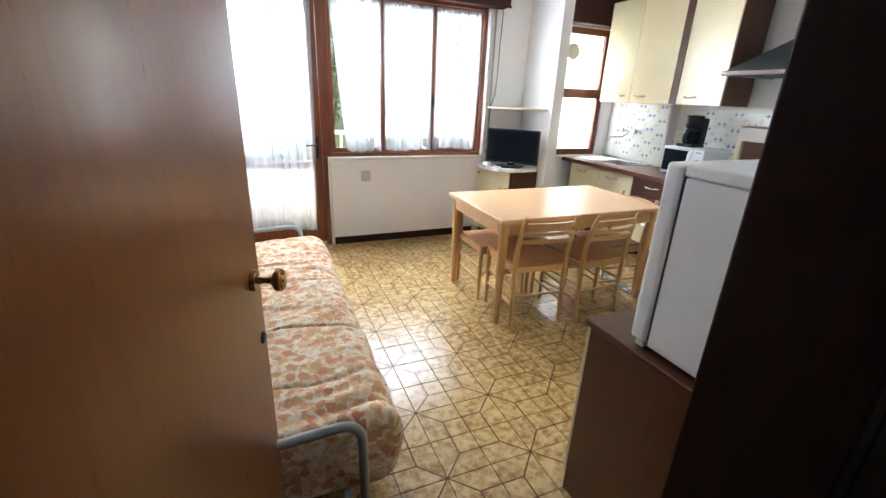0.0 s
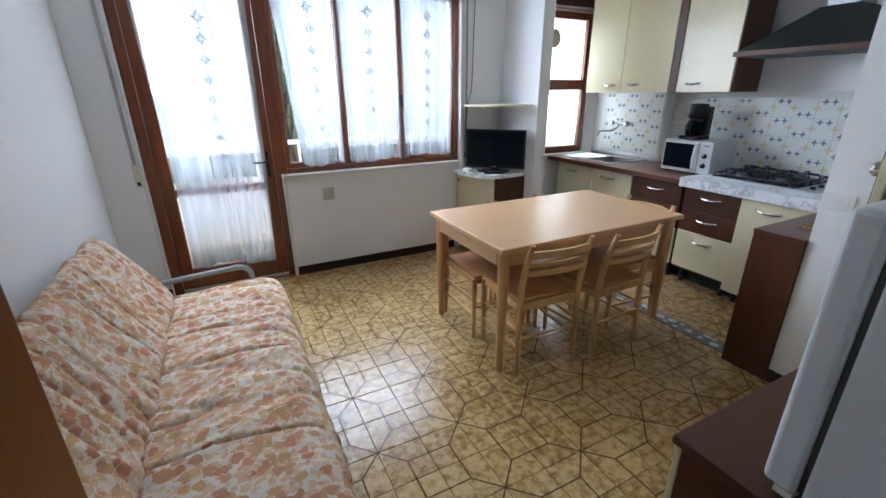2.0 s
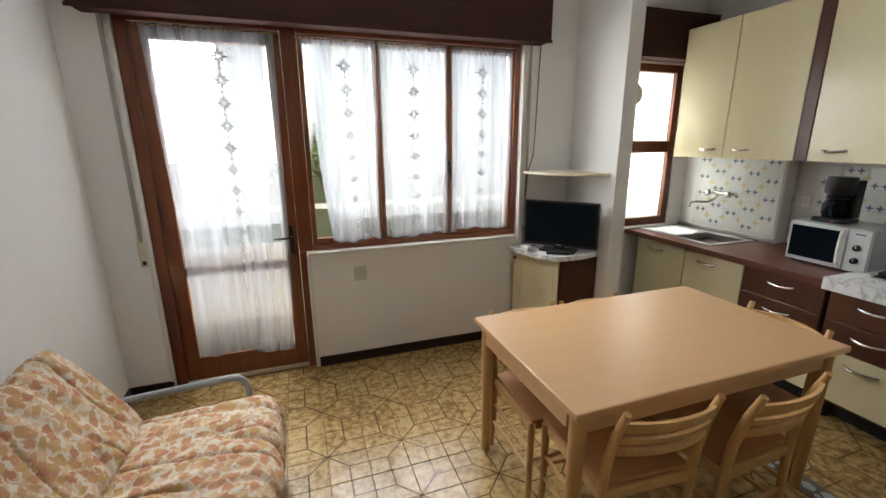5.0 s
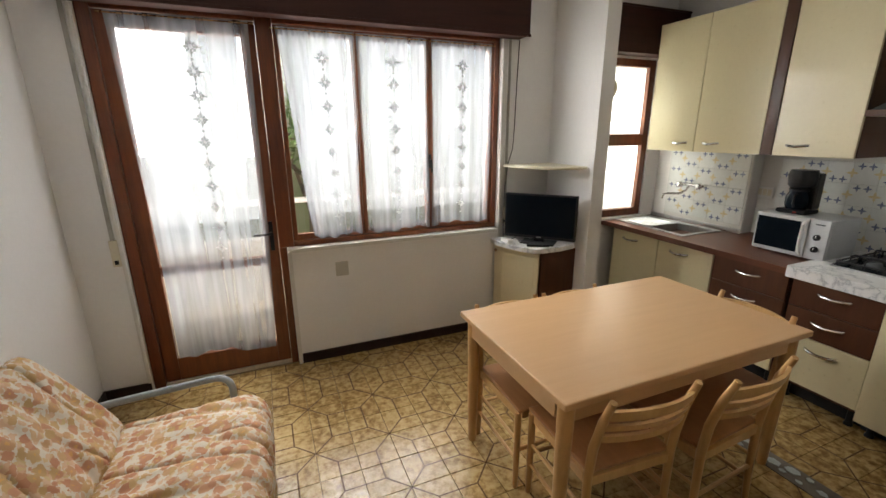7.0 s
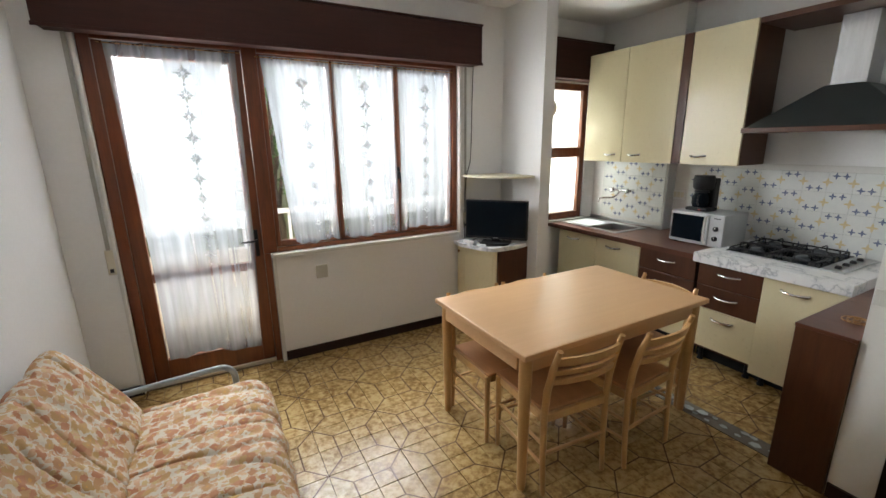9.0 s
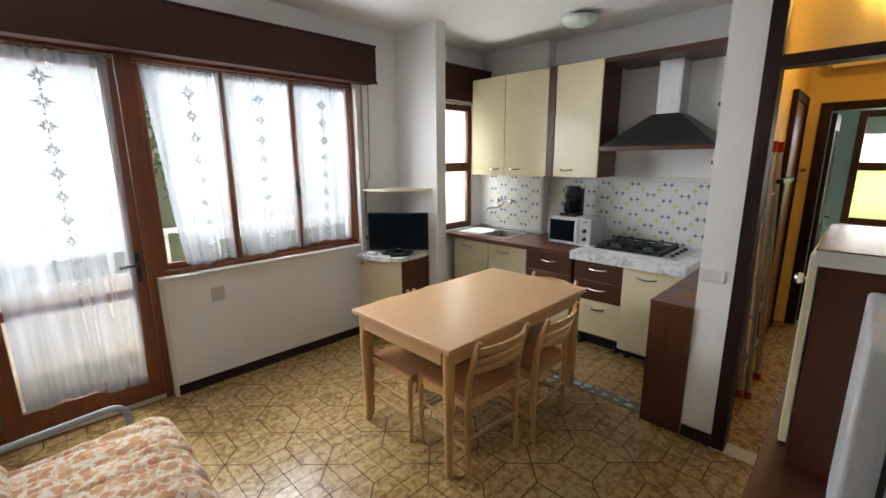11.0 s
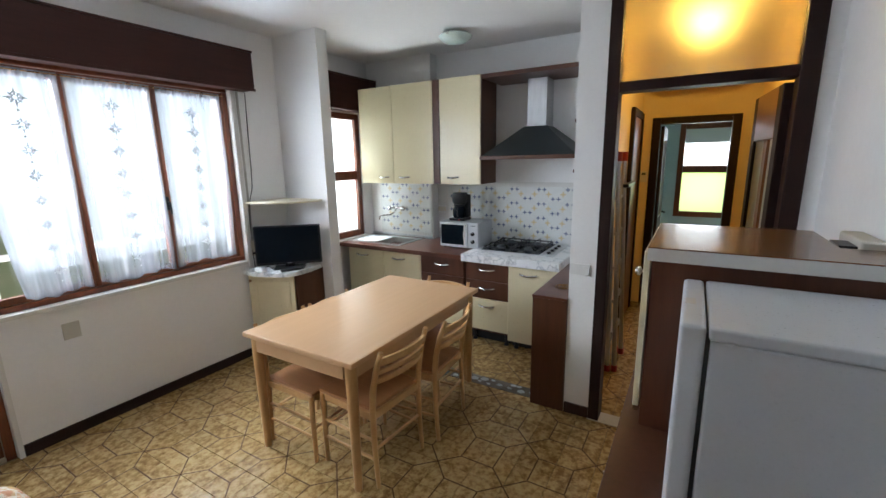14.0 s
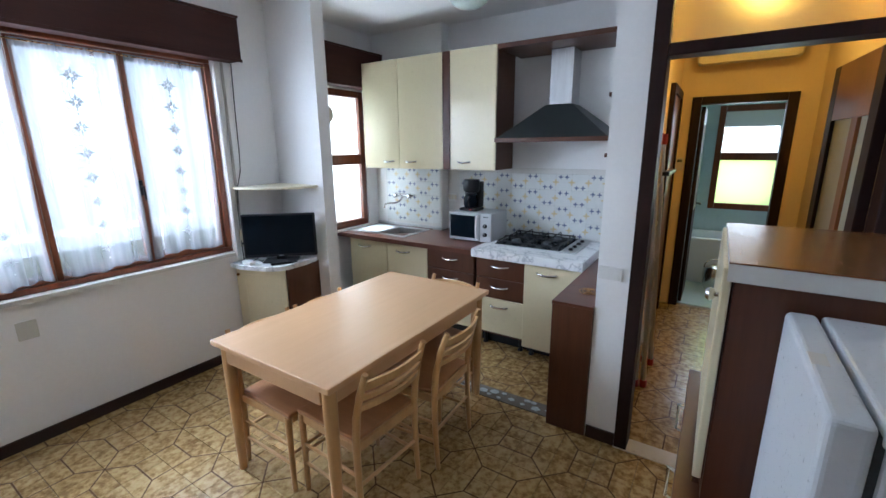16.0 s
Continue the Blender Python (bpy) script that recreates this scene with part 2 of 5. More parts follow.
def wall_tile_material():
    """White kitchen tile, pale grey print; four-point stars in blue and yellow are laid on it as pieces."""
    m, nt, b = material("white_glazed_wall_tile")
    geo = nt.nodes.new("ShaderNodeNewGeometry")
    n = noise_tex(nt, geo.outputs["Position"], 30, 3)
    info = nt.nodes.new("ShaderNodeObjectInfo")
    f = math_node(nt, "MULTIPLY_ADD", info.outputs["Random"], 0.3, math_node(nt, "MULTIPLY", n, 0.7))
    nt.links.new(ramp(nt, f, ((0.2, (0.66, 0.68, 0.67)), (0.8, (0.76, 0.77, 0.75)))), b.inputs["Base Color"])
    b.inputs["Roughness"].default_value = 0.16
    bump(nt, b, noise_tex(nt, geo.outputs["Position"], 12, 2), 0.08, 0.002)
    return m


def floral_material():
    """Cotton print: white ground with peach, terracotta and ochre blossoms."""
    m, nt, b = material("floral_cotton_print")
    v0 = coords(nt, (1, 1, 1), "UV")
    warp = nt.nodes.new("ShaderNodeVectorMath")
    warp.operation = "MULTIPLY_ADD"
    nn = node(nt, "ShaderNodeTexNoise", Scale=26.0, Detail=2.0)
    nt.links.new(v0, nn.inputs["Vector"])
    nt.links.new(nn.outputs["Color"], warp.inputs[0])
    warp.inputs[1].default_value = (0.045, 0.045, 0.0)
    nt.links.new(v0, warp.inputs[2])

    def cells(scale, rnd=1.0):
        vo = node(nt, "ShaderNodeTexVoronoi", Scale=scale, Randomness=rnd)
        nt.links.new(warp.outputs[0], vo.inputs["Vector"])
        return vo.outputs["Distance"], vo.outputs["Color"]
    d1, c1 = cells(25.0)
    d2, c2 = cells(54.0)
    s1 = nt.nodes.new("ShaderNodeSeparateColor")
    nt.links.new(c1, s1.inputs[0])
    s2 = nt.nodes.new("ShaderNodeSeparateColor")
    nt.links.new(c2, s2.inputs[0])
    petals = noise_tex(nt, warp.outputs[0], 90, 2)
    big = ramp(nt, s1.outputs[0], ((0.0, (0.42, 0.18, 0.095)), (0.4, (0.48, 0.24, 0.135)), (0.55, (0.43, 0.27, 0.11)), (0.8, (0.50, 0.32, 0.15)), (1.0, (0.42, 0.19, 0.105))))
    small = ramp(nt, s2.outputs[0], ((0.0, (0.55, 0.34, 0.215)), (0.5, (0.60, 0.41, 0.27)), (0.75, (0.53, 0.39, 0.19)), (1.0, (0.54, 0.31, 0.19))))
    white = mixc(nt, petals, (0.55, 0.48, 0.385), (0.67, 0.61, 0.51))
    in2 = math_node(nt, "LESS_THAN", d2, 0.60)
    in2 = math_node(nt, "MULTIPLY", in2, math_node(nt, "GREATER_THAN", s2.outputs[1], 0.2))
    col = mixc(nt, in2, white, small)
    edge = math_node(nt, "LESS_THAN", d1, math_node(nt, "MULTIPLY_ADD", petals, 0.5, 0.25))
    edge = math_node(nt, "MULTIPLY", edge, math_node(nt, "GREATER_THAN", s1.outputs[1], 0.12))
    col = mixc(nt, edge, col, big)
    heart = math_node(nt, "MULTIPLY", math_node(nt, "LESS_THAN", d1, 0.13), edge)
    col = mixc(nt, math_node(nt, "MULTIPLY", heart, 0.6), col, (0.62, 0.34, 0.09))
    nt.links.new(col, b.inputs["Base Color"])
    b.inputs["Roughness"].default_value = 0.9
    weave = noise_tex(nt, v0, 420, 2)
    bump(nt, b, math_node(nt, "ADD", math_node(nt, "MULTIPLY", weave, 0.3), noise_tex(nt, v0, 14, 3)), 0.3, 0.006)
    return m


def marble_material():
    m, nt, b = material("white_grey_marble_laminate")
    v = coords(nt)
    n1 = noise_tex(nt, v, 2.2, 7, 0.62)
    veins = math_node(nt, "ABSOLUTE", math_node(nt, "SUBTRACT", n1, 0.5))
    nt.links.new(ramp(nt, veins, ((0.0, (0.36, 0.38, 0.41)), (0.009, (0.62, 0.63, 0.64)), (0.03, (0.74, 0.745, 0.75)), (0.3, (0.79, 0.79, 0.79)))), b.inputs["Base Color"])
    b.inputs["Roughness"].default_value = 0.28
    return m


def curtain_material():
    m, nt, b = material("sheer_white_curtain")
    out = nt.nodes["Material Output"]
    weave = noise_tex(nt, coords(nt, (400, 400, 400)), 1.0, 2)
    tl = node(nt, "ShaderNodeBsdfTranslucent", Color=(0.19, 0.205, 0.23, 1))
    tp = node(nt, "ShaderNodeBsdfTransparent", Color=(0.74, 0.765, 0.80, 1))
    df = node(nt, "ShaderNodeBsdfDiffuse", Color=(0.80, 0.81, 0.84, 1))
    a, c = nt.nodes.new("ShaderNodeMixShader"), nt.nodes.new("ShaderNodeMixShader")
    a.inputs[0].default_value = 0.45
    nt.links.new(tl.outputs[0], a.inputs[1])
    nt.links.new(df.outputs[0], a.inputs[2])
    gather = noise_tex(nt, coords(nt, (11, 0, 0.5)), 1.0, 3)
    open_weave = math_node(nt, "MULTIPLY_ADD", gather, -1.2, 1.08)
    nt.links.new(math_node(nt, "MULTIPLY_ADD", weave, 0.1, open_weave), c.inputs[0])
    nt.links.new(a.outputs[0], c.inputs[1])
    nt.links.new(tp.outputs[0], c.inputs[2])
    nt.links.new(c.outputs[0], out.inputs[0])
    return m


def glass_material(name, color, rough, strength=0.0, scale=120):
    m, nt, b = material(name)
    b.inputs["Base Color"].default_value = (*color, 1)
    b.inputs["Transmission Weight"].default_value = 1.0
    b.inputs["Roughness"].default_value = rough
    b.inputs["IOR"].default_value = 1.45
    if strength:
        bump(nt, b, noise_tex(nt, coords(nt), scale, 3), strength, 0.003)
    return m


def frosted_material(name, tint):
    m, nt, b = material(name)
    out = nt.nodes["Material Output"]
    tl = node(nt, "ShaderNodeBsdfTranslucent", Color=(*tint, 1))
    gl = node(nt, "ShaderNodeBsdfGlossy", Roughness=0.15)
    mx = nt.nodes.new("ShaderNodeMixShader")
    mx.inputs[0].default_value = 0.06
    nt.links.new(tl.outputs[0], mx.inputs[1])
    nt.links.new(gl.outputs[0], mx.inputs[2])
    nt.links.new(mx.outputs[0], out.inputs[0])
    return m


def glow_material(name, color, strength):
    m, nt, b = material(name)
    b.inputs["Emission Color"].default_value = (*color, 1)
    b.inputs["Emission Strength"].default_value = strength
    b.inputs["Base Color"].default_value = (*color, 1)
    return m


for k, level in (("screen", 0.07), ("jamb", 0.22), ("box", 0.25), ("base", 0.3), ("black", 0.25)):
    M[k].node_tree.nodes["Principled BSDF"].inputs["Specular IOR Level"].default_value = level
M["grout"], M["tile"], M["wtile"] = grout_material(), floor_tile_material(), wall_tile_material()
M["floral"], M["marble"], M["curtain"] = floral_material(), marble_material(), curtain_material()
M["glass"] = glass_material("clear_glass", (1, 1, 1), 0.0)
M["ripple"] = glass_material("rippled_transom_glass", (1.0, 0.93, 0.78), 0.28, 0.5, 60)
M["lampglass"] = surface("opal_lamp_glass", (0.50, 0.60, 0.55), (0.62, 0.72, 0.67), 0.2, 6, 40)
M["frosted"] = frosted_material("milky_window_glass", (0.95, 0.97, 0.93))
# green light from the foliage behind the pane is put into its colour
M["frosted_foliage"] = frosted_material("milky_glass_with_foliage_light", (0.62, 0.72, 0.36))
M["bulb"] = glow_material("lit_warm_lamp", (1.0, 0.60, 0.12), 42.0)
M["blue"] = surface("blue_printed_star", (0.13, 0.16, 0.26), (0.21, 0.24, 0.35), 0.25)
M["yellow"] = surface("yellow_printed_star", (0.62, 0.51, 0.30), (0.70, 0.60, 0.39), 0.25)
M["dimpled"] = surface("grey_green_dimpled_glass", (0.36, 0.38, 0.30), (0.48, 0.50, 0.40), 0.3, 6, 120, relief=0.4)
M["embroidery"] = surface("grey_white_embroidery", (0.52, 0.53, 0.55), (0.64, 0.65, 0.67), 0.9, 30, 300)

# ---------- building helpers ----------


def link(name, bm, mat, parent=None, label="", smooth=False):
    me = bpy.data.meshes.new(name)
    bmesh.ops.recalc_face_normals(bm, faces=bm.faces)
    bm.to_mesh(me)
    bm.free()
    if mat:
        me.materials.append(M[mat])
    if smooth:
        for p in me.polygons:
            p.use_smooth = True
        me.set_sharp_from_angle(angle=radians(40))
    ob = new(name, me)
    if parent:
        ob.parent = parent
        ob.matrix_parent_inverse = parent.matrix_basis.inverted()
    if label:
        ob["label"] = label
    return ob


def part(name, bm, mat, parent, label="", smooth=False):
    return link(name, bm, mat, parent, label, smooth)


def thing(name, label, category, base=(0, 0, 0), group="", kind=""):
    e = new(name)
    e.empty_display_size = 0.1
    e.matrix_basis = pose(*base)
    return tagged(e, label, category, group, kind)


def add_box(bm, x0, x1, y0, y1, z0, z1, bevel=0.0, seg=2, m=None):
    t = bmesh.new()
    bmesh.ops.create_cube(t, size=1)
    bmesh.ops.scale(t, vec=(abs(x1 - x0), abs(y1 - y0), abs(z1 - z0)), verts=t.verts)
    if bevel:
        bmesh.ops.bevel(t, geom=t.edges[:], offset=bevel, segments=seg, affect="EDGES", profile=0.5)
    bmesh.ops.translate(t, vec=((x0 + x1) / 2, (y0 + y1) / 2, (z0 + z1) / 2), verts=t.verts)
    if m:
        bmesh.ops.transform(t, matrix=m, verts=t.verts)
    me = bpy.data.meshes.new("tmp")
    t.to_mesh(me)
    t.free()
    bm.from_mesh(me)
    bpy.data.meshes.remove(me)
    return bm


def box(x0, x1, y0, y1, z0, z1, bevel=0.0, seg=2, m=None):
    return add_box(bmesh.new(), x0, x1, y0, y1, z0, z1, bevel, seg, m)


def add_tube(bm, points, r, sides=10, taper=None, cap=True):
    """A round bar through the points; taper: a radius for each point."""
    pts = [Vector(p) for p in points]
    rings = []
    up = Vector((0, 0, 1))
    for i, p in enumerate(pts):
        d = (pts[min(i + 1, len(pts) - 1)] - pts[max(i - 1, 0)]).normalized()
        a = d.cross(up)
        if a.length < 0.05:
            a = d.cross(Vector((1, 0, 0)))
        a.normalize()
        b = d.cross(a).normalized()
        rr = taper[i] if taper else r
        rings.append([bm.verts.new(p + rr * (math.cos(k * math.tau / sides) * a + math.sin(k * math.tau / sides) * b)) for k in range(sides)])
    for r0, r1 in zip(rings, rings[1:]):
        # choose the turn that keeps the bar from twisting
        best = min(range(sides), key=lambda s: (r0[0].co - r1[s].co).length)
        for k in range(sides):
            bm.faces.new((r0[k], r0[(k + 1) % sides], r1[(k + 1 + best) % sides], r1[(k + best) % sides]))
    if cap:
        bm.faces.new(rings[0][::-1])
        bm.faces.new(rings[-1])
    return bm


def tube(points, r, sides=10, taper=None):
    return add_tube(bmesh.new(), points, r, sides, taper)


def lathe(profile, centre, sides=24, axis="z"):
    """A turned body: profile of (radius, height) along the axis."""
    bm = bmesh.new()
    c = Vector(centre)
    rings = []
    for r, h in profile:
        ring = []
        for k in range(sides):
            a = k * math.tau / sides
            p = (r * math.cos(a), r * math.sin(a), h)
            if axis == "x":
                p = (h, p[0], p[1])
            elif axis == "y":
                p = (p[0], h, p[1])
            ring.append(bm.verts.new(c + Vector(p)))
        rings.append(ring)
    for r0, r1 in zip(rings, rings[1:]):
        for k in range(sides):
            bm.faces.new((r0[k], r0[(k + 1) % sides], r1[(k + 1) % sides], r1[k]))
    bm.faces.new(rings[0][::-1])
    bm.faces.new(rings[-1])
    return bm


def arc(c, r, a0, a1, n, plane="xz"):
    out = []
    for i in range(n + 1):
        a = radians(a0 + (a1 - a0) * i / n)
        u, v = r * math.cos(a), r * math.sin(a)
        out.append({"xz": (c[0] + u, c[1], c[2] + v), "yz": (c[0], c[1] + u, c[2] + v), "xy": (c[0] + u, c[1] + v, c[2])}[plane])
    return out


def prism(poly, z0, z1, bevel=0.0):
    bm = bmesh.new()
    lo = [bm.verts.new((x, y, z0)) for x, y in poly]
    hi = [bm.verts.new((x, y, z1)) for x, y in poly]
    n = len(poly)
    bm.faces.new(lo[::-1])
    bm.faces.new(hi)
    for i in range(n):
        bm.faces.new((lo[i], lo[(i + 1) % n], hi[(i + 1) % n], hi[i]))
    if bevel:
        bmesh.ops.bevel(bm, geom=bm.edges[:], offset=bevel, segments=2, affect="EDGES", profile=0.5)
    return bm


def structure(name, boxes, mat, label="", category="wall"):
    bm = bmesh.new()
    for b in boxes:
        add_box(bm, *b)
    ob = link(name, bm, mat)
    return tagged(ob, label or name.replace("_", " "), category, kind="structure")


# ---------- the shell ----------
CEIL = 2.78
structure("wall_west", [(-0.48, -0.33, 0.35, 4.60, 0, CEIL)], "plaster", "white painted plaster side wall behind the sofa")
structure("wall_north", [(-0.33, -0.07, 4.34, 4.60, 0, CEIL), (-0.07, 2.46, 4.34, 4.60, 2.33, CEIL), (0.86, 2.46, 4.34, 4.60, 0, 0.845),
                         (2.46, 3.25, 4.34, 4.60, 0, CEIL), (3.25, 4.02, 4.34, 4.60, 0, 0.86), (3.25, 4.02, 4.34, 4.60, 2.22, CEIL), (4.02, 4.42, 4.34, 4.60, 0, CEIL)],
          "plaster", "white plaster window wall with low parapet")
structure("wall_stub", [(2.93, 3.045, 3.80, 4.34, 0, CEIL)], "plaster", "short white wall between living room and kitchen")
structure("wall_kitchen", [(4.30, 4.42, 1.66, 4.34, 0, CEIL), (4.18, 4.30, 3.48, 4.34, 0, CEIL)], "plaster", "white kitchen back wall with projecting column")
structure("wall_partition", [(2.99, 5.63, 1.58, 1.62, 0, CEIL)], "hall_paint", "ochre painted hall side wall")
structure("wall_partition_kitchen", [(2.99, 4.42, 1.62, 1.66, 0, CEIL)], "plaster", "white kitchen side wall")
structure("wall_east", [(2.89, 2.99, 1.497, 1.66, 0, CEIL), (2.89, 2.99, 0.35, 0.565, 0, CEIL)], "plaster", "white wall ends beside the hall opening")
structure("wall_south", [(-0.33, -0.03, 0.35, 0.50, 0, CEIL), (-0.03, 0.86, 0.35, 0.50, 2.14, CEIL), (0.86, 2.89, 0.35, 0.50, 0, CEIL)], "plaster", "white wall with the entrance door")
structure("wall_hall_south", [(2.99, 5.63, 0.40, 0.52, 0, CEIL)], "hall_paint", "ochre painted hall side wall")
structure("wall_hall_end", [(5.55, 5.63, 0.52, 0.72, 0, CEIL), (5.55, 5.63, 1.41, 1.58, 0, CEIL), (5.55, 5.63, 0.72, 1.41, 2.06, CEIL)], "hall_paint", "ochre hall end wall with bathroom door")
structure("wall_bathroom", [(5.63, 7.3, 1.9, 2.0, 0, CEIL), (5.63, 7.3, -0.2, -0.1, 0, CEIL), (5.58, 5.63, -0.1, 0.40, 0, CEIL), (5.58, 5.63, 1.62, 1.9, 0, CEIL),
                            (7.2, 7.4, -0.1, 0.50, 0, CEIL), (7.2, 7.4, 1.25, 1.9, 0, CEIL), (7.2, 7.4, 0.50, 1.25, 0, 0.85), (7.2, 7.4, 0.50, 1.25, 2.14, CEIL)],
          "bath_tile", "pale blue tiled bathroom walls")
structure("wall_landing", [(-0.9, -0.8, -1.4, 0.35, 0, CEIL), (1.9, 2.0, -1.4, 0.35, 0, CEIL), (-0.9, 2.0, -1.5, -1.4, 0, CEIL), (-0.8, -0.48, 0.35, 0.40, 0, CEIL)], "plaster", "plain landing walls outside the entrance")
structure("ceiling", [(-0.9, 7.4, -1.5, 4.60, CEIL, CEIL + 0.12)], "ceiling", "white plaster ceiling", "ceiling")

floor = structure("floor", [(-0.9, 5.63, -1.5, 4.60, -0.12, -0.006)], "grout", "ochre ceramic tile floor with incised star pattern", "floor")
structure("floor_bathroom", [(5.63, 7.3, -0.2, 2.0, -0.12, 0.0)], "bath_tile", "pale blue bathroom floor", "floor")

# baseboards
structure("baseboard", [(0.865, 2.40, 4.326, 4.34, 0, 0.072), (-0.33, -0.075, 4.326, 4.34, 0, 0.072), (2.876, 2.89, 1.497, 1.655, 0, 0.072),
                        (-0.33, -0.316, 0.50, 4.326, 0, 0.072), (3.0, 5.55, 1.566, 1.58, 0, 0.07)], "base", "dark brown wooden baseboard", "baseboard")

# window sill board, white end of the parapet
structure("window_sill", [(0.845, 2.44, 4.305, 4.42, 0.846, 0.872)], "white_edge", "white stone window sill board", "window sill")
structure("trim", [(0.838, 0.862, 4.325, 4.43, 0, 0.845)], "white_edge", "white end strip of the parapet", "trim")

# threshold stones
structure("threshold", [(2.865, 2.985, 0.565, 1.497, -0.004, 0.004)], "stone", "beige marble threshold at the hall opening", "threshold")
structure("threshold_entrance", [(-0.03, 0.86, 0.34, 0.50, -0.004, 0.004)], "stone", "beige marble threshold at the entrance", "threshold")

# ---------- balcony door and window ----------


def sash(parent, x0, x1, z0, z1, y, w, rail_z=None, depth=0.045, wb=None, pane="glass"):
    wb = wb or w
    part("stile", box(x0, x0 + w, y, y + depth, z0, z1, 0.004), "frame", parent)
    part("stile", box(x1 - w, x1, y, y + depth, z0, z1, 0.004), "frame", parent)
    part("rail", box(x0 + w, x1 - w, y, y + depth, z1 - w, z1, 0.004), "frame", parent)
    part("rail", box(x0 + w, x1 - w, y, y + depth, z0, z0 + wb, 0.004), "frame", parent)
    cuts = [z0 + wb, z1 - w]
    if rail_z:
        part("rail", box(x0 + w, x1 - w, y, y + depth, rail_z - 0.03, rail_z + 0.03, 0.004), "frame", parent)
        cuts = [z0 + wb, rail_z - 0.03, rail_z + 0.03, z1 - w]
    for a, b in zip(cuts[::2], cuts[1::2]):
        p = part("pane", box(x0 + w - 0.004, x1 - w + 0.004, y + 0.018, y + 0.023, a - 0.004, b + 0.004), pane, parent)
        p.visible_shadow = False


bdoor = tagged(thing("door_1", "stained wooden balcony door with two glass panes", "door", (0.39, 4.40, 0)), kind="structure")
part("frame_post", box(-0.068, -0.005, 4.365, 4.45, 0.0, 2.328, 0.005), "frame", bdoor)
part("frame_post", box(0.79, 0.885, 4.368, 4.46, 0.874, 2.328, 0.005), "frame", bdoor)
part("frame_post", box(0.79, 0.836, 4.368, 4.46, 0.0, 0.873, 0.003), "frame", bdoor)
part("frame_head", box(-0.005, 0.79, 4.366, 4.45, 2.27, 2.328, 0.005), "frame", bdoor)
part("door_sill", box(-0.005, 0.79, 4.37, 4.46, 0.0, 0.025, 0.003), "stone", bdoor)
sash(bdoor, -0.003, 0.788, 0.027, 2.268, 4.385, 0.085, 0.79, wb=0.16)
hd = part("door_handle", box(0.735, 0.762, 4.375, 4.386, 0.86, 1.06, 0.003), "black", bdoor, "black metal lever handle")
add = add_tube(bmesh.new(), [(0.748, 4.376, 0.985), (0.748, 4.335, 0.985), (0.735, 4.325, 0.985), (0.64, 4.325, 0.983)], 0.008, 8)
part("lever", add, "black", hd)

win = tagged(thing("window_1", "three-sash stained wooden window", "window", (1.65, 4.40, 0.87)), kind="structure")
part("frame_head", box(0.886, 2.458, 4.368, 4.45, 2.265, 2.328, 0.005), "frame", win)
part("frame_foot", box(0.886, 2.458, 4.368, 4.45, 0.874, 0.91, 0.004), "frame", win)
part("frame_post", box(2.415, 2.458, 4.368, 4.45, 0.911, 2.264, 0.004), "frame", win)
for x0, x1 in ((0.888, 1.378), (1.381, 1.893), (1.896, 2.413)):
    s = part("sash", box(x0, x0 + 0.03, 4.386, 4.43, 0.912, 2.262, 0.004), "frame", win)
    part("stile", box(x1 - 0.03, x1, 4.386, 4.43, 0.912, 2.262, 0.004), "frame", s)
    part("rail", box(x0 + 0.03, x1 - 0.03, 4.386, 4.43, 2.215, 2.262, 0.004), "frame", s)
    part("rail", box(x0 + 0.03, x1 - 0.03, 4.386, 4.43, 0.912, 0.955, 0.004), "frame", s)
    p = part("pane", box(x0 + 0.027, x1 - 0.027, 4.404, 4.409, 0.952, 2.218), "glass", s)
    p.visible_shadow = False
h = part("window_handle", box(1.885, 1.905, 4.372, 4.386, 1.37, 1.47, 0.003), "black", win, "black metal window handle")
part("lever", tube([(1.895, 4.374, 1.43), (1.895, 4.345, 1.43), (1.895, 4.34, 1.34)], 0.007, 8), "black", h)

# shutter boxes
sb = thing("shutter_box", "long dark brown wooden roller shutter box above the window", "shutter box", (1.2, 4.28, 2.28))
part("front", box(-0.21, 2.615, 4.215, 4.235, 2.285, 2.575, 0.003), "box", sb)
part("underside", box(-0.19, 2.595, 4.236, 4.34, 2.285, 2.30), "box", sb)
part("lid", box(-0.215, 2.62, 4.205, 4.34, 2.576, 2.592, 0.004), "box", sb)
part("end_panel", box(-0.209, -0.192, 4.236, 4.338, 2.30, 2.575), "box", sb)
part("end_panel", box(2.597, 2.614, 4.236, 4.338, 2.30, 2.575), "box", sb)
part("lower_moulding", box(-0.215, 2.62, 4.207, 4.214, 2.28, 2.30, 0.002), "box", sb)
kb = thing("shutter_box", "dark brown wooden roller shutter box above the kitchen window", "shutter box", (3.6, 4.27, 2.24))
part("front", box(3.047, 4.178, 4.20, 4.218, 2.235, 2.565, 0.003), "box", kb)
part("underside", box(3.047, 4.178, 4.219, 4.34, 2.235, 2.25), "box", kb)
part("lid", box(3.047, 4.178, 4.192, 4.34, 2.566, 2.58, 0.003), "box", kb)

# shutter strap with its winder
st = thing("shutter_strap", "grey webbing shutter strap with winder plate on the wall", "shutter strap", (-0.11, 4.33, 0.9))
part("strap", box(-0.122, -0.10, 4.328, 4.331, 1.0, 2.285), "strap", st)
pl = part("winder_plate", box(-0.132, -0.088, 4.322, 4.339, 0.87, 1.03, 0.004), "ivory", st)
part("slot", box(-0.12, -0.10, 4.3195, 4.3215, 0.885, 0.91), "black", pl)
part("cover_strip", box(-0.09, -0.072, 4.325, 4.339, 0.073, 2.28, 0.003), "white_edge", st)

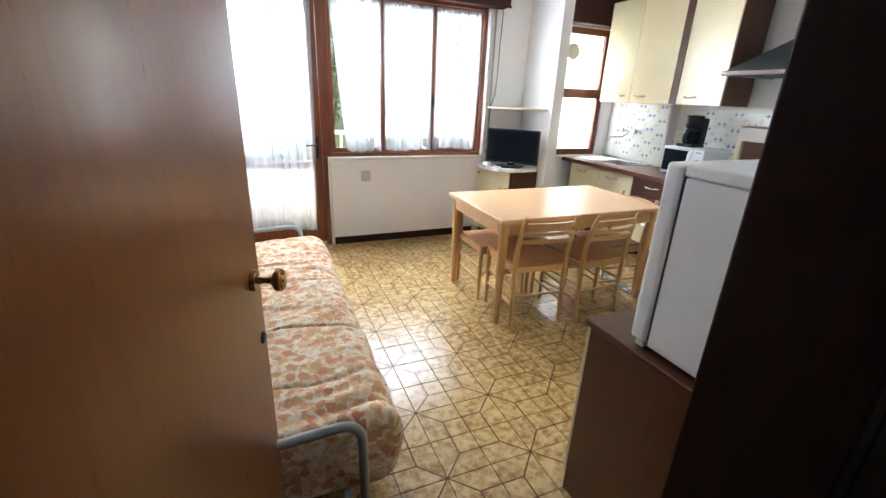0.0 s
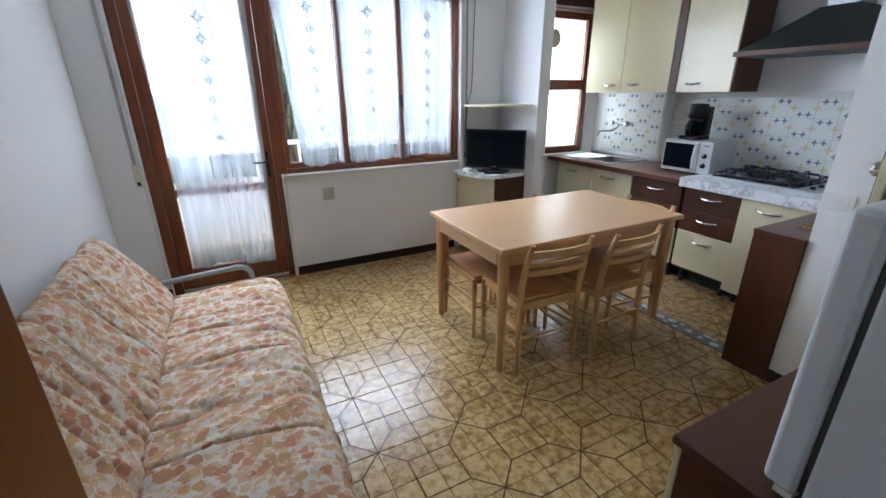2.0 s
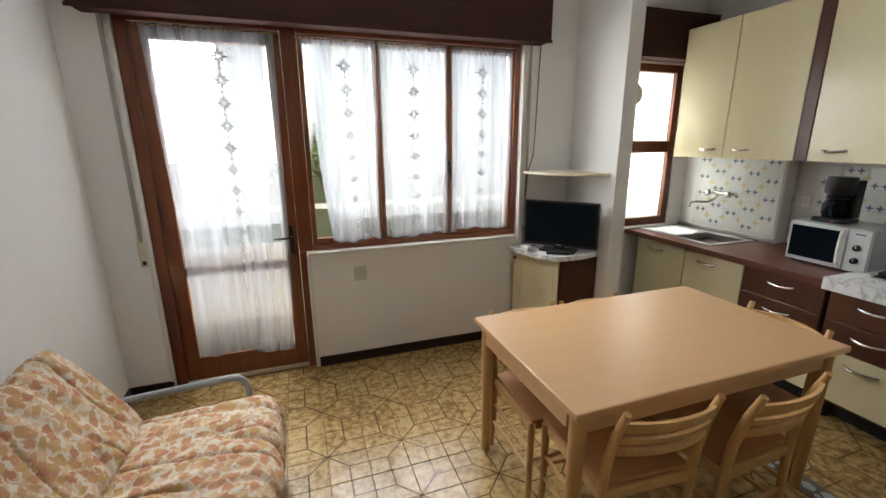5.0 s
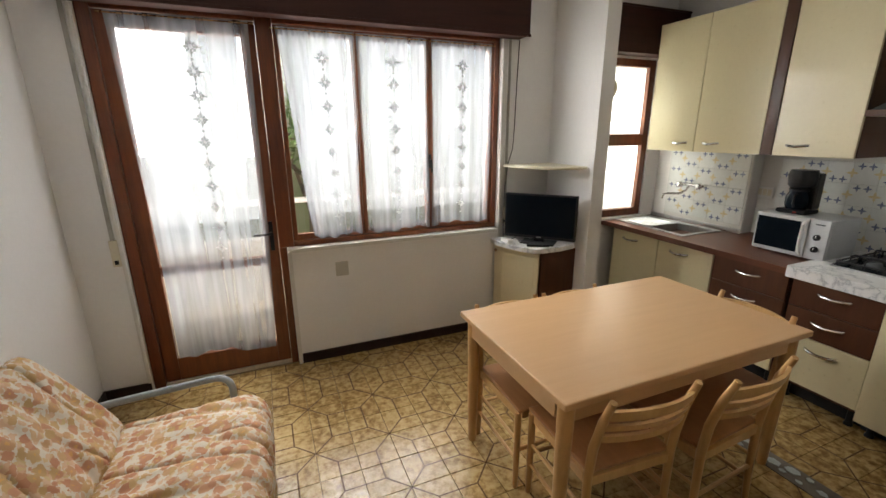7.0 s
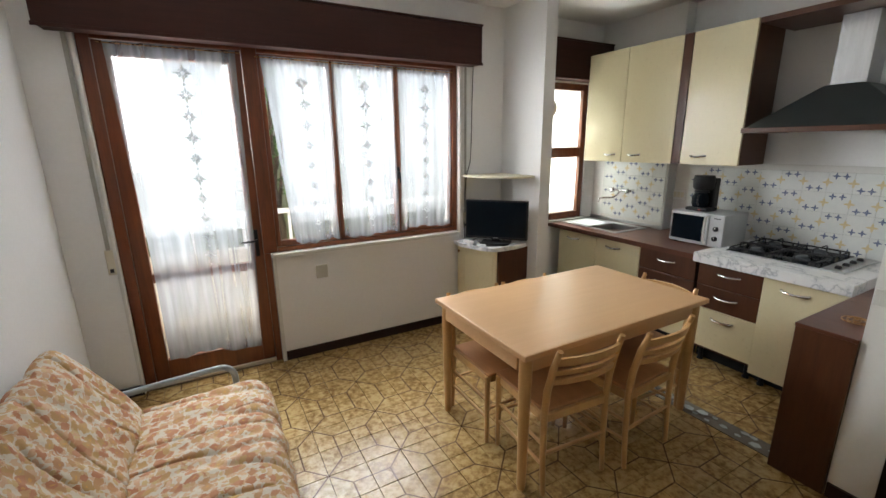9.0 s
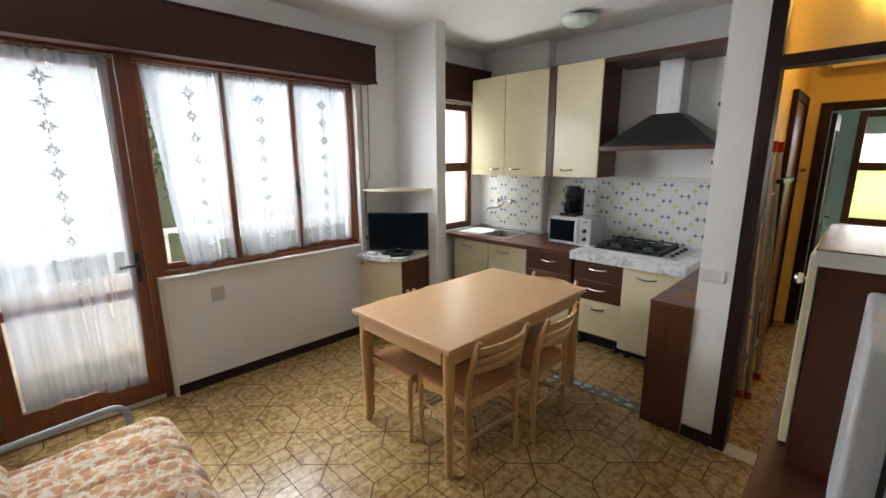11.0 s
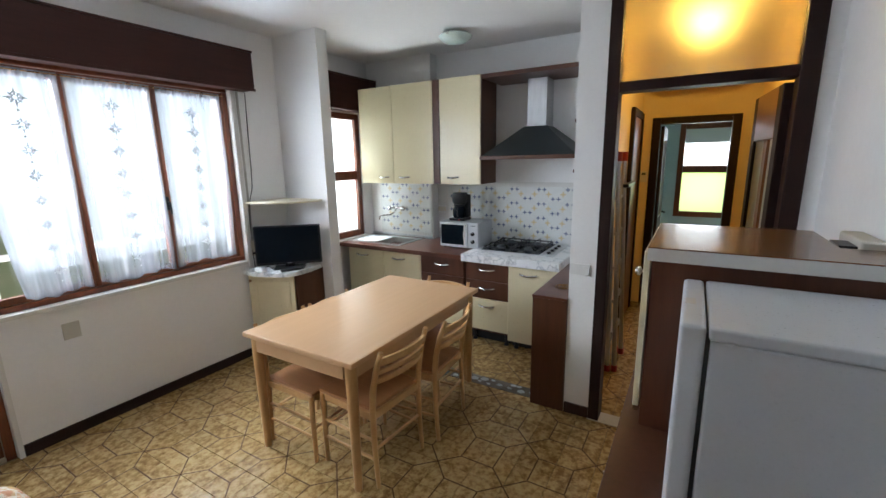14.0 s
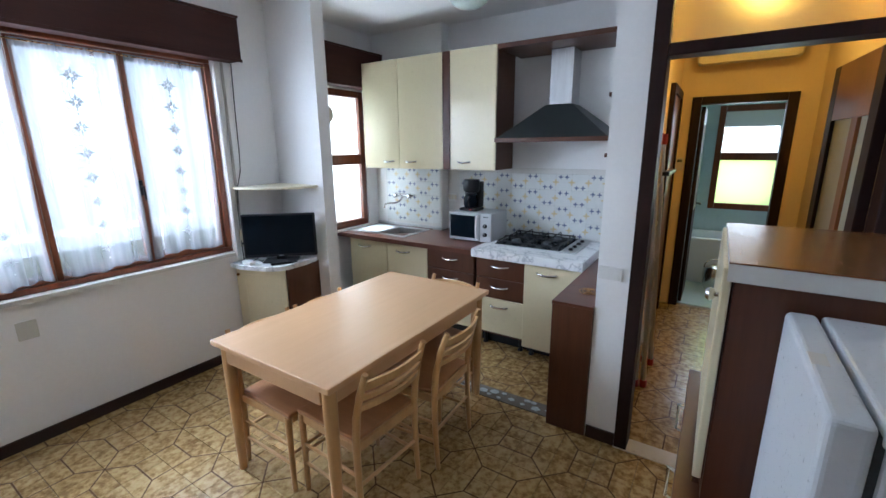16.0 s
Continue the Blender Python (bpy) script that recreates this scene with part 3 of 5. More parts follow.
# kitchen window
kw = tagged(thing("window_2", "small stained wooden kitchen window with milky panes and a round vent", "window", (3.6, 4.40, 0.9)), kind="structure")
part("frame_post", box(3.252, 3.31, 4.35, 4.43, 0.862, 2.218, 0.004), "frame", kw)
part("frame_post", box(3.955, 4.018, 4.35, 4.43, 0.862, 2.218, 0.004), "frame", kw)
part("frame_head", box(3.31, 3.955, 4.35, 4.43, 2.155, 2.218, 0.004), "frame", kw)
part("frame_foot", box(3.31, 3.955, 4.345, 4.43, 0.862, 0.93, 0.004), "frame", kw)
part("transom_bar", box(3.31, 3.955, 4.352, 4.43, 1.50, 1.60, 0.006), "frame", kw)
for a, b in ((0.93, 1.50), (1.60, 2.155)):
    p = part("pane", box(3.308, 3.957, 4.39, 4.395, a - 0.003, b + 0.003), "frosted", kw)
    p.visible_shadow = False
vent = part("air_vent", lathe([(0.07, -0.012), (0.085, -0.008), (0.085, 0.0)], (3.55, 4.389, 1.98), 28, "y"), "ivory", kw, "round ivory plastic window vent", True)
for k in range(5):
    part("slat", box(3.505, 3.595, 4.374, 4.378, 1.935 + k * 0.02, 1.943 + k * 0.02), "ivory", vent)
structure("window_sill_kitchen", [(3.05, 4.06, 4.29, 4.40, 0.846, 0.861)], "white_edge", "white kitchen window sill", "window sill")

# ---------- living room ----------


def curtain(x0, x1, z0, z1, label, lean=0.0, folds=7, seed=0, motif=0.5, tail=0.0, motif_end=None):
    """A sheer hanging, gathered at the top, with a wavy hem and a column of embroidered crosses."""
    c = thing("curtain", label, "curtain", ((x0 + x1) / 2, 4.36, z0), "curtains")
    rnd = random.Random(seed)
    ph = [rnd.uniform(0, 6.28) for _ in range(4)]
    nx, nz = 80, 40

    def place(u, v):
        x = x0 + (x1 - x0) * u + lean * (1 - v) * (1 - u) - tail * (1 - v) * u + 0.012 * math.sin(ph[1] + 5 * v) * (1 - v)
        amp = 0.0035 + 0.004 * (1 - v)
        y = 4.362 + amp * (math.sin(ph[0] + u * folds * 6.28 + 1.2 * math.sin(ph[2] + u * 4)) + 0.4 * math.sin(ph[3] + u * folds * 15))
        if v > 0.96:
            y += 0.004 * math.sin(u * 90 + ph[1])
        z = z0 + (z1 - z0) * v + (0.010 * math.sin(ph[2] + u * 7) + 0.006 * math.sin(u * 23 + ph[0])) * (1 - v)
        if tail:
            z -= 0.028 * (1 - v) * min(1.0, max(0.0, (u - 0.52) * 9))
        return x, y, z
    bm = bmesh.new()
    g = [[bm.verts.new(place(i / nx, j / nz)) for i in range(nx + 1)] for j in range(nz + 1)]
    for j in range(nz):
        for i in range(nx):
            bm.faces.new((g[j][i], g[j][i + 1], g[j + 1][i + 1], g[j + 1][i]))
    part("cloth", bm, "curtain", c, smooth=True)
    for j0, j1 in ((0.0, 0.035), (0.965, 1.0)):
        band, row = bmesh.new(), []
        for k in range(nx + 1):
            lo, hi = place(k / nx, j0), place(k / nx, j1)
            row.append((band.verts.new((lo[0], lo[1] - 0.0025, lo[2])), band.verts.new((hi[0], hi[1] - 0.0025, hi[2]))))
        for a, b in zip(row, row[1:]):
            band.faces.new((a[0], b[0], b[1], a[1]))
        part("hem", band, "curtain", c, smooth=True)
    em = bmesh.new()

    def stroke(cx, cz, dx, dz, w):
        """A short stitched bar from the middle (cx, cz) of a motif, in metres across the cloth."""
        n = math.hypot(dx, dz)
        px, pz = -dz / n * w, dx / n * w
        vs = []
        for ax, az in ((px, pz), (dx + px * 0.4, dz + pz * 0.4), (dx - px * 0.4, dz - pz * 0.4), (-px, -pz)):
            u, v = (cx + ax - x0) / (x1 - x0), (cz + az - z0) / (z1 - z0)
            p = place(u, v)
            vs.append(em.verts.new((p[0], p[1] - 0.004, p[2])))
        em.faces.new(vs)
    ze = z0 if motif_end is None else motif_end
    n = max(3, int((z1 - ze) / 0.148))
    mx = x0 + (x1 - x0) * motif
    for k in range(n):
        z = ze + 0.07 + (z1 - ze - 0.16) * (k + 0.5) / n
        s = 0.66 + 0.42 * k / n
        for q in range(8):
            a = q * math.pi / 4
            r = 0.046 if q % 4 == 0 else (0.040 if q % 2 == 0 else 0.026)
            ca, sa = math.cos(a), math.sin(a)
            stroke(mx + 0.011 * s * ca, z + 0.011 * s * sa, r * s * ca, r * s * sa, 0.0056 * s)
        for q in range(4):
            a = q * math.pi / 2
            stroke(mx + 0.036 * s * math.cos(a), z + 0.036 * s * math.sin(a), 0.033 * s * (-math.cos(a) - math.sin(a)), 0.033 * s * (math.cos(a) - math.sin(a)), 0.0032 * s)
        stroke(mx - 0.008 * s, z - 0.068, 0.016 * s, 0.0001, 0.008 * s)
    tagged(part("embroidery", em, "embroidery", c, "grey embroidered cross motifs"), kind="stuff")
    rod = tube([(x0 - 0.03, 4.357, z1 - 0.012), (x1 + 0.03, 4.357, z1 - 0.012)], 0.004, 8)
    part("curtain_rod", rod, "brass", c, "thin curtain rod")
    return c


curtain(0.055, 0.755, 0.20, 2.262, "long sheer white embroidered curtain on the balcony door", 0.055, 4, 1, 0.55, 0.05, 0.78)
curtain(0.90, 1.368, 0.925, 2.248, "sheer white embroidered curtain hanging askew on the window", 0.13, 4, 3, 0.55)
curtain(1.39, 1.875, 0.93, 2.246, "sheer white embroidered curtain on the window", 0.01, 4, 4)
curtain(1.91, 2.385, 0.945, 2.244, "sheer white embroidered curtain on the window", 0.0, 4, 5)

# vent plate on the parapet
vp = thing("wall_plate", "square painted cover plate on the parapet", "wall plate", (1.21, 4.335, 0.7))
part("plate", box(1.147, 1.237, 4.332, 4.339, 0.632, 0.738, 0.003), "grey_plate", vp)


def wrinkled_sheet(profile, y0, y1, ny, amp, seed, close_ends=True, end=0.05):
    """Cloth laid over a cross-section (x, z), drawn along y, with folds across it; it carries a cloth map in metres."""
    bm = bmesh.new()
    uvl = bm.loops.layers.uv.new("UVMap")
    pts = []
    for (ax, az), (bx, bz) in zip(profile, profile[1:]):
        n = max(2, int(math.hypot(bx - ax, bz - az) / 0.02))
        pts += [(ax + (bx - ax) * i / n, az + (bz - az) * i / n) for i in range(n)]
    pts.append(profile[-1])
    for _ in range(3):
        pts = [pts[0]] + [((a[0] + 2 * b[0] + c[0]) / 4, (a[1] + 2 * b[1] + c[1]) / 4) for a, b, c in zip(pts, pts[1:], pts[2:])] + [pts[-1]]
    dist = [0.0]
    for a, b in zip(pts, pts[1:]):
        dist.append(dist[-1] + math.hypot(b[0] - a[0], b[1] - a[1]))
    cx, cz = sum(p[0] for p in pts) / len(pts), sum(p[1] for p in pts) / len(pts)
    area = sum(a[0] * b[1] - b[0] * a[1] for a, b in zip(pts, pts[1:]))
    turn = 1 if area > 0 else -1
    rows, uvs = [], []
    for j in range(ny + 1):
        y = y0 + (y1 - y0) * j / ny
        e = min(j, ny - j) / ny * (y1 - y0)
        rnd = end * max(0.0, 1 - e / (1.4 * end)) ** 2
        row, uv = [], []
        for i, (x, z) in enumerate(pts):
            a, b = pts[max(i - 1, 0)], pts[min(i + 1, len(pts) - 1)]
            d = Vector((b[0] - a[0], b[1] - a[1]))
            d.normalize()
            nx, nz = d.y * turn, -d.x * turn
            s = dist[i]
            f = noise.noise(Vector((s * 3.0, y * 9.0 + 1.6 * s, seed))) + 0.6 * noise.noise(Vector((s * 5.0, y * 22.0 + 4 * s, seed + 5)))
            crease = 1 - abs(noise.noise(Vector((s * 1.3 + 3, y * 6.0 - 0.9 * s, seed + 9))))
            k = amp * (f - 1.3 * crease ** 22) - rnd
            row.append(bm.verts.new((x + nx * k, y + 0.008 * noise.noise(Vector((s * 6, y * 5, seed))), z + nz * k)))
            uv.append((s, y))
        rows.append(row)
        uvs.append(uv)
    for j in range(ny):
        for i in range(len(pts) - 1):
            f = bm.faces.new((rows[j][i], rows[j + 1][i], rows[j + 1][i + 1], rows[j][i + 1]))
            for lp, (a, b) in zip(f.loops, ((j, i), (j + 1, i), (j + 1, i + 1), (j, i + 1))):
                lp[uvl].uv = uvs[a][b]
    if close_ends:
        for j in (0, ny):
            mid = bm.verts.new((cx, rows[j][0].co.y, cz))
            for i in range(len(pts) - 1):
                f = bm.faces.new((mid, rows[j][i], rows[j][i + 1]))
                for lp in f.loops:
                    lp[uvl].uv = (lp.vert.co.x + 3, lp.vert.co.z + 1)
    return bm


sofa = thing("sofa_bed", "sofa bed with wrinkled orange floral cover and grey tubular arms", "sofa", (0.15, 2.4, 0))
seat_profile = [(0.02, 0.13), (0.50, 0.10), (0.56, 0.11), (0.615, 0.18), (0.625, 0.30), (0.60, 0.385), (0.53, 0.425), (0.30, 0.425), (0.02, 0.40), (0.0, 0.38), (0.0, 0.16), (0.02, 0.13)]
part("seat", wrinkled_sheet(seat_profile, 1.33, 3.42, 300, 0.012, 2.0, True, 0.04), "floral", sofa, "wrinkled floral seat cover", True)
back_profile = [(-0.16, 0.28), (0.05, 0.385), (0.04, 0.425), (-0.03, 0.53), (-0.10, 0.63), (-0.165, 0.735), (-0.205, 0.795), (-0.245, 0.815), (-0.285, 0.80), (-0.31, 0.74), (-0.315, 0.5), (-0.29, 0.34), (-0.16, 0.28)]
part("backrest", wrinkled_sheet(back_profile, 1.36, 3.40, 300, 0.012, 8.0, True, 0.03), "floral", sofa, "wrinkled floral backrest cover", True)
for y in (1.28, 3.52):
    pts = [(-0.27, y, 0.30), (-0.20, y, 0.40)] + [(-0.10, y, 0.435), (0.05, y, 0.445), (0.36, y, 0.462)] + arc((0.38, y, 0.392), 0.07, 85, 0, 6) + [(0.452, y, 0.2), (0.452, y, 0.012)]
    a = part("arm", tube(pts, 0.0165, 12), "tube", sofa, "grey enamelled steel tube arm", True)
    part("foot_cap", lathe([(0.019, 0), (0.021, 0.01), (0.019, 0.03)], (0.452, y, 0), 12), "black", a)
    part("rear_leg", tube([(-0.27, y, 0.0), (-0.27, y, 0.31)], 0.0165, 10), "tube", sofa)
for x in (-0.2, 0.40):
    part("side_rail", box(x - 0.015, x + 0.015, 1.28, 3.52, 0.085, 0.125, 0.004), "tube", sofa)
for y in (1.5, 3.3):
    part("cross_rail", box(-0.27, 0.45, y - 0.012, y + 0.012, 0.055, 0.084, 0.003), "tube", sofa)
    part("rear_foot", tube([(-0.2, y, 0.0), (-0.2, y, 0.056)], 0.014, 8), "tube", sofa)
    part("front_foot", tube([(0.40, y, 0.0), (0.40, y, 0.056)], 0.014, 8), "tube", sofa)

sofa.matrix_basis = pose(0.185, 2.4, 0)

# dining table
tb = thing("dining_table", "rectangular beech dining table with tapered round legs", "table", (2.29, 2.79, 0))
part("tabletop", box(1.597, 2.985, 2.352, 3.188, 0.722, 0.752, 0.006, 3), "beech_top", tb)
for x0, x1, y0, y1 in ((1.68, 2.90, 2.395, 2.415), (1.68, 2.90, 3.135, 3.155), (1.625, 1.645, 2.44, 3.11), (2.935, 2.955, 2.44, 3.11)):
    part("apron", box(x0, x1, y0, y1, 0.635, 0.721, 0.002), "beech_top", tb)
for x in (1.65, 2.93):
    for y in (2.408, 3.135):
        part("leg", lathe([(0.021, 0), (0.0215, 0.01), (0.027, 0.35), (0.031, 0.62), (0.031, 0.72)], (x, y, 0), 18), "beech", tb, smooth=True)


def make_chair():
    """A chair that faces +y, its seat's middle over the origin."""
    c = thing("dining_chair", "light beech dining chair with curved slats and brown seat", "chair", group="chairs round the table")
    w, d = 0.19, 0.19
    part("seat", prism([(-0.205, 0.21), (-0.185, -0.185), (0.185, -0.185), (0.205, 0.21)], 0.432, 0.452, 0.006), "seat", c, "polished brown wooden seat")
    for x in (-w, w):
        pts = [(x, -0.205, 0), (x, -0.192, 0.2), (x, -0.188, 0.43), (x, -0.20, 0.56), (x * 0.98, -0.226, 0.68), (x * 0.96, -0.262, 0.785)]
        part("back_post", tube(pts, 0.016, 12, (0.0125, 0.015, 0.0175, 0.018, 0.0165, 0.0125)), "beech", c, smooth=True)
        part("front_leg", tube([(x * 1.03, d, 0), (x * 1.03, d, 0.43)], 0.016, 12, (0.0125, 0.0165)), "beech", c, smooth=True)
        for z in (0.16, 0.27):
            part("side_stretcher", tube([(x * 1.0, -0.19, z), (x * 1.03, d, z)], 0.009, 8), "beech", c, smooth=True)
        part("side_rail", box(x - 0.009, x + 0.009, -0.175, 0.178, 0.39, 0.431, 0.002), "beech", c)
    part("front_rail", box(-0.175, 0.175, 0.18, 0.198, 0.39, 0.431, 0.002), "beech", c)
    part("back_rail", box(-0.175, 0.175, -0.197, -0.179, 0.39, 0.431, 0.002), "beech", c)
    part("front_stretcher", tube([(-0.19, d, 0.22), (0.19, d, 0.22)], 0.009, 8), "beech", c, smooth=True)
    part("back_stretcher", tube([(-0.19, -0.192, 0.22), (0.19, -0.192, 0.22)], 0.009, 8), "beech", c, smooth=True)
    for z0, z1, y in ((0.705, 0.745, -0.243), (0.655, 0.68, -0.229), (0.60, 0.63, -0.216)):
        bm = bmesh.new()
        n = 12
        rows = []
        for i in range(n + 1):
            u = -1 + 2 * i / n
            yy = y - 0.045 * (1 - u * u) + 0.0
            lift = 0.010 * (1 - u * u)
            x = u * 0.185
            rows.append([bm.verts.new(p) for p in ((x, yy - 0.007, z0 + lift), (x, yy + 0.007, z0 + lift), (x, yy + 0.001, z1 + lift), (x, yy - 0.013, z1 + lift))])
        for a, b in zip(rows, rows[1:]):
            for k in range(4):
                bm.faces.new((a[k], a[(k + 1) % 4], b[(k + 1) % 4], b[k]))
        bm.faces.new(rows[0])
        bm.faces.new(rows[-1][::-1])
        part("back_slat", bm, "beech", c, smooth=True)
    return c


chair = make_chair()
chair.matrix_basis = pose(1.918, 2.515, 0, 0, 0, -4)
copy_thing(chair, pose(2.377, 2.462, 0, 0, 0, 3.5))
# the two far chairs have slightly lower backs
low = Matrix.Diagonal((1, 1, 0.965, 1))
copy_thing(chair, pose(1.889, 2.957, 0, 0, 0, 180) @ low)
copy_thing(chair, pose(2.312, 2.955, 0, 0, 0, 181) @ low)
copy_thing(chair, pose(2.742, 2.64, 0, 0, 0, 86))

# corner cabinet with television
cab = thing("corner_cabinet", "cream and brown corner cabinet with marbled white top", "cabinet", (2.72, 4.1, 0))
part("body", prism([(2.445, 4.325), (2.612, 3.918), (2.925, 3.918), (2.925, 4.325)], 0.07, 0.752), "brown", cab)
part("plinth", prism([(2.48, 4.325), (2.64, 3.96), (2.925, 3.96), (2.925, 4.325)], 0.0, 0.069), "black", cab)
dvec = (Vector((2.60, 3.915, 0)) - Vector((2.435, 4.33, 0)))
ang = math.degrees(math.atan2(dvec.y, dvec.x))
dm = pose(2.435, 4.325, 0, 0, 0, ang)
dl = dvec.length
cd = part("door", box(0.01, dl - 0.012, -0.012, 0.004, 0.08, 0.748, 0.004, m=dm @ pose(0, 0.0, 0)), "cream", cab)
for a in (box(0.05, dl - 0.05, -0.0165, -0.0125, 0.66, 0.70, 0.002, m=dm), box(0.05, dl - 0.05, -0.0165, -0.0125, 0.13, 0.17, 0.002, m=dm),
          box(0.05, 0.09, -0.0165, -0.0125, 0.171, 0.659, 0.002, m=dm), box(dl - 0.09, dl - 0.05, -0.0165, -0.0125, 0.171, 0.659, 0.002, m=dm)):
    part("panel_moulding", a, "cream", cd)
kp = dm @ Vector((0.035, -0.026, 0.70))
part("knob", lathe([(0.006, -0.012), (0.012, -0.006), (0.013, 0.002), (0.006, 0.01)], kp, 12), "brass", cd, smooth=True)
top = [(2.40, 4.335), (2.40, 4.20), (2.47, 3.985)] + [(x, y) for x, y, z in arc((2.60, 3.985, 0), 0.105, 195, 275, 6, "xy")] + [(2.75, 3.875), (2.90, 3.905), (2.928, 3.95), (2.928, 4.335)]
part("top", prism(top, 0.753, 0.79, 0.004), "marble", cab, "marbled white rounded top")

tv = thing("television", "small black flat-screen television on a stand", "television", (2.68, 4.05, 0.79))
p0, p1 = Vector((2.475, 4.245)), Vector((2.845, 3.835))
tm = pose((p0.x + p1.x) / 2, (p0.y + p1.y) / 2, 0, 0, 0, math.degrees(math.atan2(p1.y - p0.y, p1.x - p0.x)))
tw = (p1 - p0).length / 2
part("housing", box(-tw, tw, 0.0, 0.045, 0.824, 1.168, 0.006, m=tm), "black", tv)
part("screen", box(-tw + 0.014, tw - 0.014, -0.003, -0.0005, 0.848, 1.156, m=tm), "screen", tv)
part("stand_neck", box(-0.04, 0.04, 0.012, 0.035, 0.80, 0.825, 0.003, m=tm), "black", tv)
part("stand_foot", box(-0.13, 0.13, -0.07, 0.09, 0.791, 0.802, 0.005, m=tm), "black", tv)
part("maker_mark", box(-0.02, 0.02, -0.0015, -0.0003, 0.834, 0.839, m=tm), "silver", tv)
rc = thing("remote_control", "black remote control lying on the corner cabinet", "remote control", (2.6, 4.0, 0.79))
part("case", box(-0.085, 0.085, -0.022, 0.022, 0.791, 0.808, 0.005, m=pose(2.60, 3.955, 0, 0, 0, -28)), "black", rc)
for i in range(5):
    part("button", box(-0.06 + i * 0.025, -0.048 + i * 0.025, -0.008, 0.008, 0.8085, 0.811, m=pose(2.60, 3.955, 0, 0, 0, -28)), "gasket", rc)
pw = thing("power_strip", "white plug and cable on the corner cabinet", "power strip", (2.46, 4.18, 0.79))
part("plug_block", box(2.425, 2.47, 4.10, 4.21, 0.791, 0.825, 0.008), "white_plastic", pw)
part("white_cable", tube([(2.44, 4.10, 0.80), (2.42, 4.06, 0.797), (2.45, 4.03, 0.797), (2.50, 4.08, 0.797)], 0.004, 8), "white_plastic", pw, smooth=True)
part("black_cable", tube([(2.47, 4.16, 0.81), (2.51, 4.13, 0.83), (2.54, 4.12, 0.80), (2.58, 4.16, 0.797)], 0.004, 8), "black", pw, smooth=True)

# corner shelf and aerial cable
sh = thing("corner_shelf", "small cream quarter-round corner shelf", "shelf", (2.75, 4.2, 1.37))
part("board", prism([(2.49, 4.338), (2.50, 4.20), (2.56, 4.05), (2.66, 3.93), (2.78, 3.87), (2.928, 3.86), (2.928, 4.338)], 1.362, 1.38, 0.003), "shelf", sh)
part("bracket", box(2.70, 2.90, 4.31, 4.338, 1.335, 1.361, 0.002), "shelf", sh)
ca = thing("aerial_cable", "thin dark cable hanging from the shutter box", "cable", (2.58, 4.33, 0.8))
part("cable", tube([(2.60, 4.328, 2.28), (2.592, 4.33, 2.0), (2.585, 4.331, 1.65), (2.575, 4.328, 1.50), (2.535, 4.325, 1.38), (2.515, 4.326, 1.2), (2.51, 4.327, 0.95), (2.50, 4.30, 0.80)], 0.0035, 8), "black", ca, smooth=True)
s2 = thing("shutter_strap", "grey webbing shutter strap with winder beside the window", "shutter strap", (2.53, 4.33, 0.9))
part("strap", box(2.515, 2.535, 4.330, 4.333, 1.02, 2.28), "strap", s2)
part("cover_strip", box(2.462, 2.50, 4.322, 4.339, 0.80, 2.28, 0.004), "white_edge", s2)
wp = part("winder_plate", box(2.505, 2.545, 4.324, 4.339, 0.90, 1.04, 0.004), "ivory", s2)
part("slot", box(2.515, 2.533, 4.3215, 4.3235, 0.915, 0.935), "black", wp)

# ---------- entrance door ----------
ed = tagged(thing("door_2", "glossy varnished brown entrance door standing open", "door", (0.0, 0.50, 0)), kind="structure")
lm = pose(0.012, 0.505, 0, 0, 0, 74.4)
part("leaf", box(0.0, 0.825, 0.0, 0.042, 0.012, 2.09, 0.003, m=lm), "door", ed)
rose = part("knob", lathe([(0.010, -0.046), (0.018, -0.05), (0.029, -0.058), (0.030, -0.07), (0.024, -0.078), (0.008, -0.081)][::-1], (0, 0, 0), 20, "y"), "brass", ed, "worn brass door knob", True)
rose.data.transform(lm @ pose(0.765, 0, 1.018))
nk = part("neck", lathe([(0.026, -0.012), (0.028, -0.003), (0.028, 0.0)], (0, 0, 0), 20, "y"), "brass", rose, smooth=True)
nk.data.transform(lm @ pose(0.765, 0, 1.018))
st_ = part("stem", lathe([(0.010, -0.047), (0.009, -0.03), (0.011, -0.01)], (0, 0, 0), 14, "y"), "brass", rose, smooth=True)
st_.data.transform(lm @ pose(0.765, 0, 1.018))
kh = part("keyhole", lathe([(0.014, -0.006), (0.017, -0.002), (0.017, 0.0)], (0, 0, 0), 16, "y"), "iron", ed, "dark keyhole cylinder")
kh.data.transform(lm @ pose(0.792, 0, 0.838))
for x0, x1 in ((-0.03, 0.012), (0.822, 0.86)):
    part("jamb", box(x0, x1, 0.336, 0.515, 0.005, 2.139, 0.004), "jamb", ed)
part("jamb_head", box(0.013, 0.821, 0.336, 0.515, 2.10, 2.139, 0.004), "jamb", ed)
part("casing", box(0.861, 0.92, 0.501, 0.515, 0.0, 2.19, 0.004), "jamb", ed)
part("casing", box(-0.09, -0.031, 0.501, 0.515, 0.0, 2.19, 0.004), "jamb", ed)
part("casing", box(-0.03, 0.86, 0.501, 0.513, 2.14, 2.19, 0.003), "jamb", ed)
# this board is stretched past a casing's width to darken the landing wall there
part("outer_casing", box(0.861, 1.30, 0.334, 0.349, 0.0, 2.19, 0.004), "jamb", ed)
part("outer_casing", box(-0.12, -0.031, 0.334, 0.349, 0.0, 2.19, 0.004), "jamb", ed)

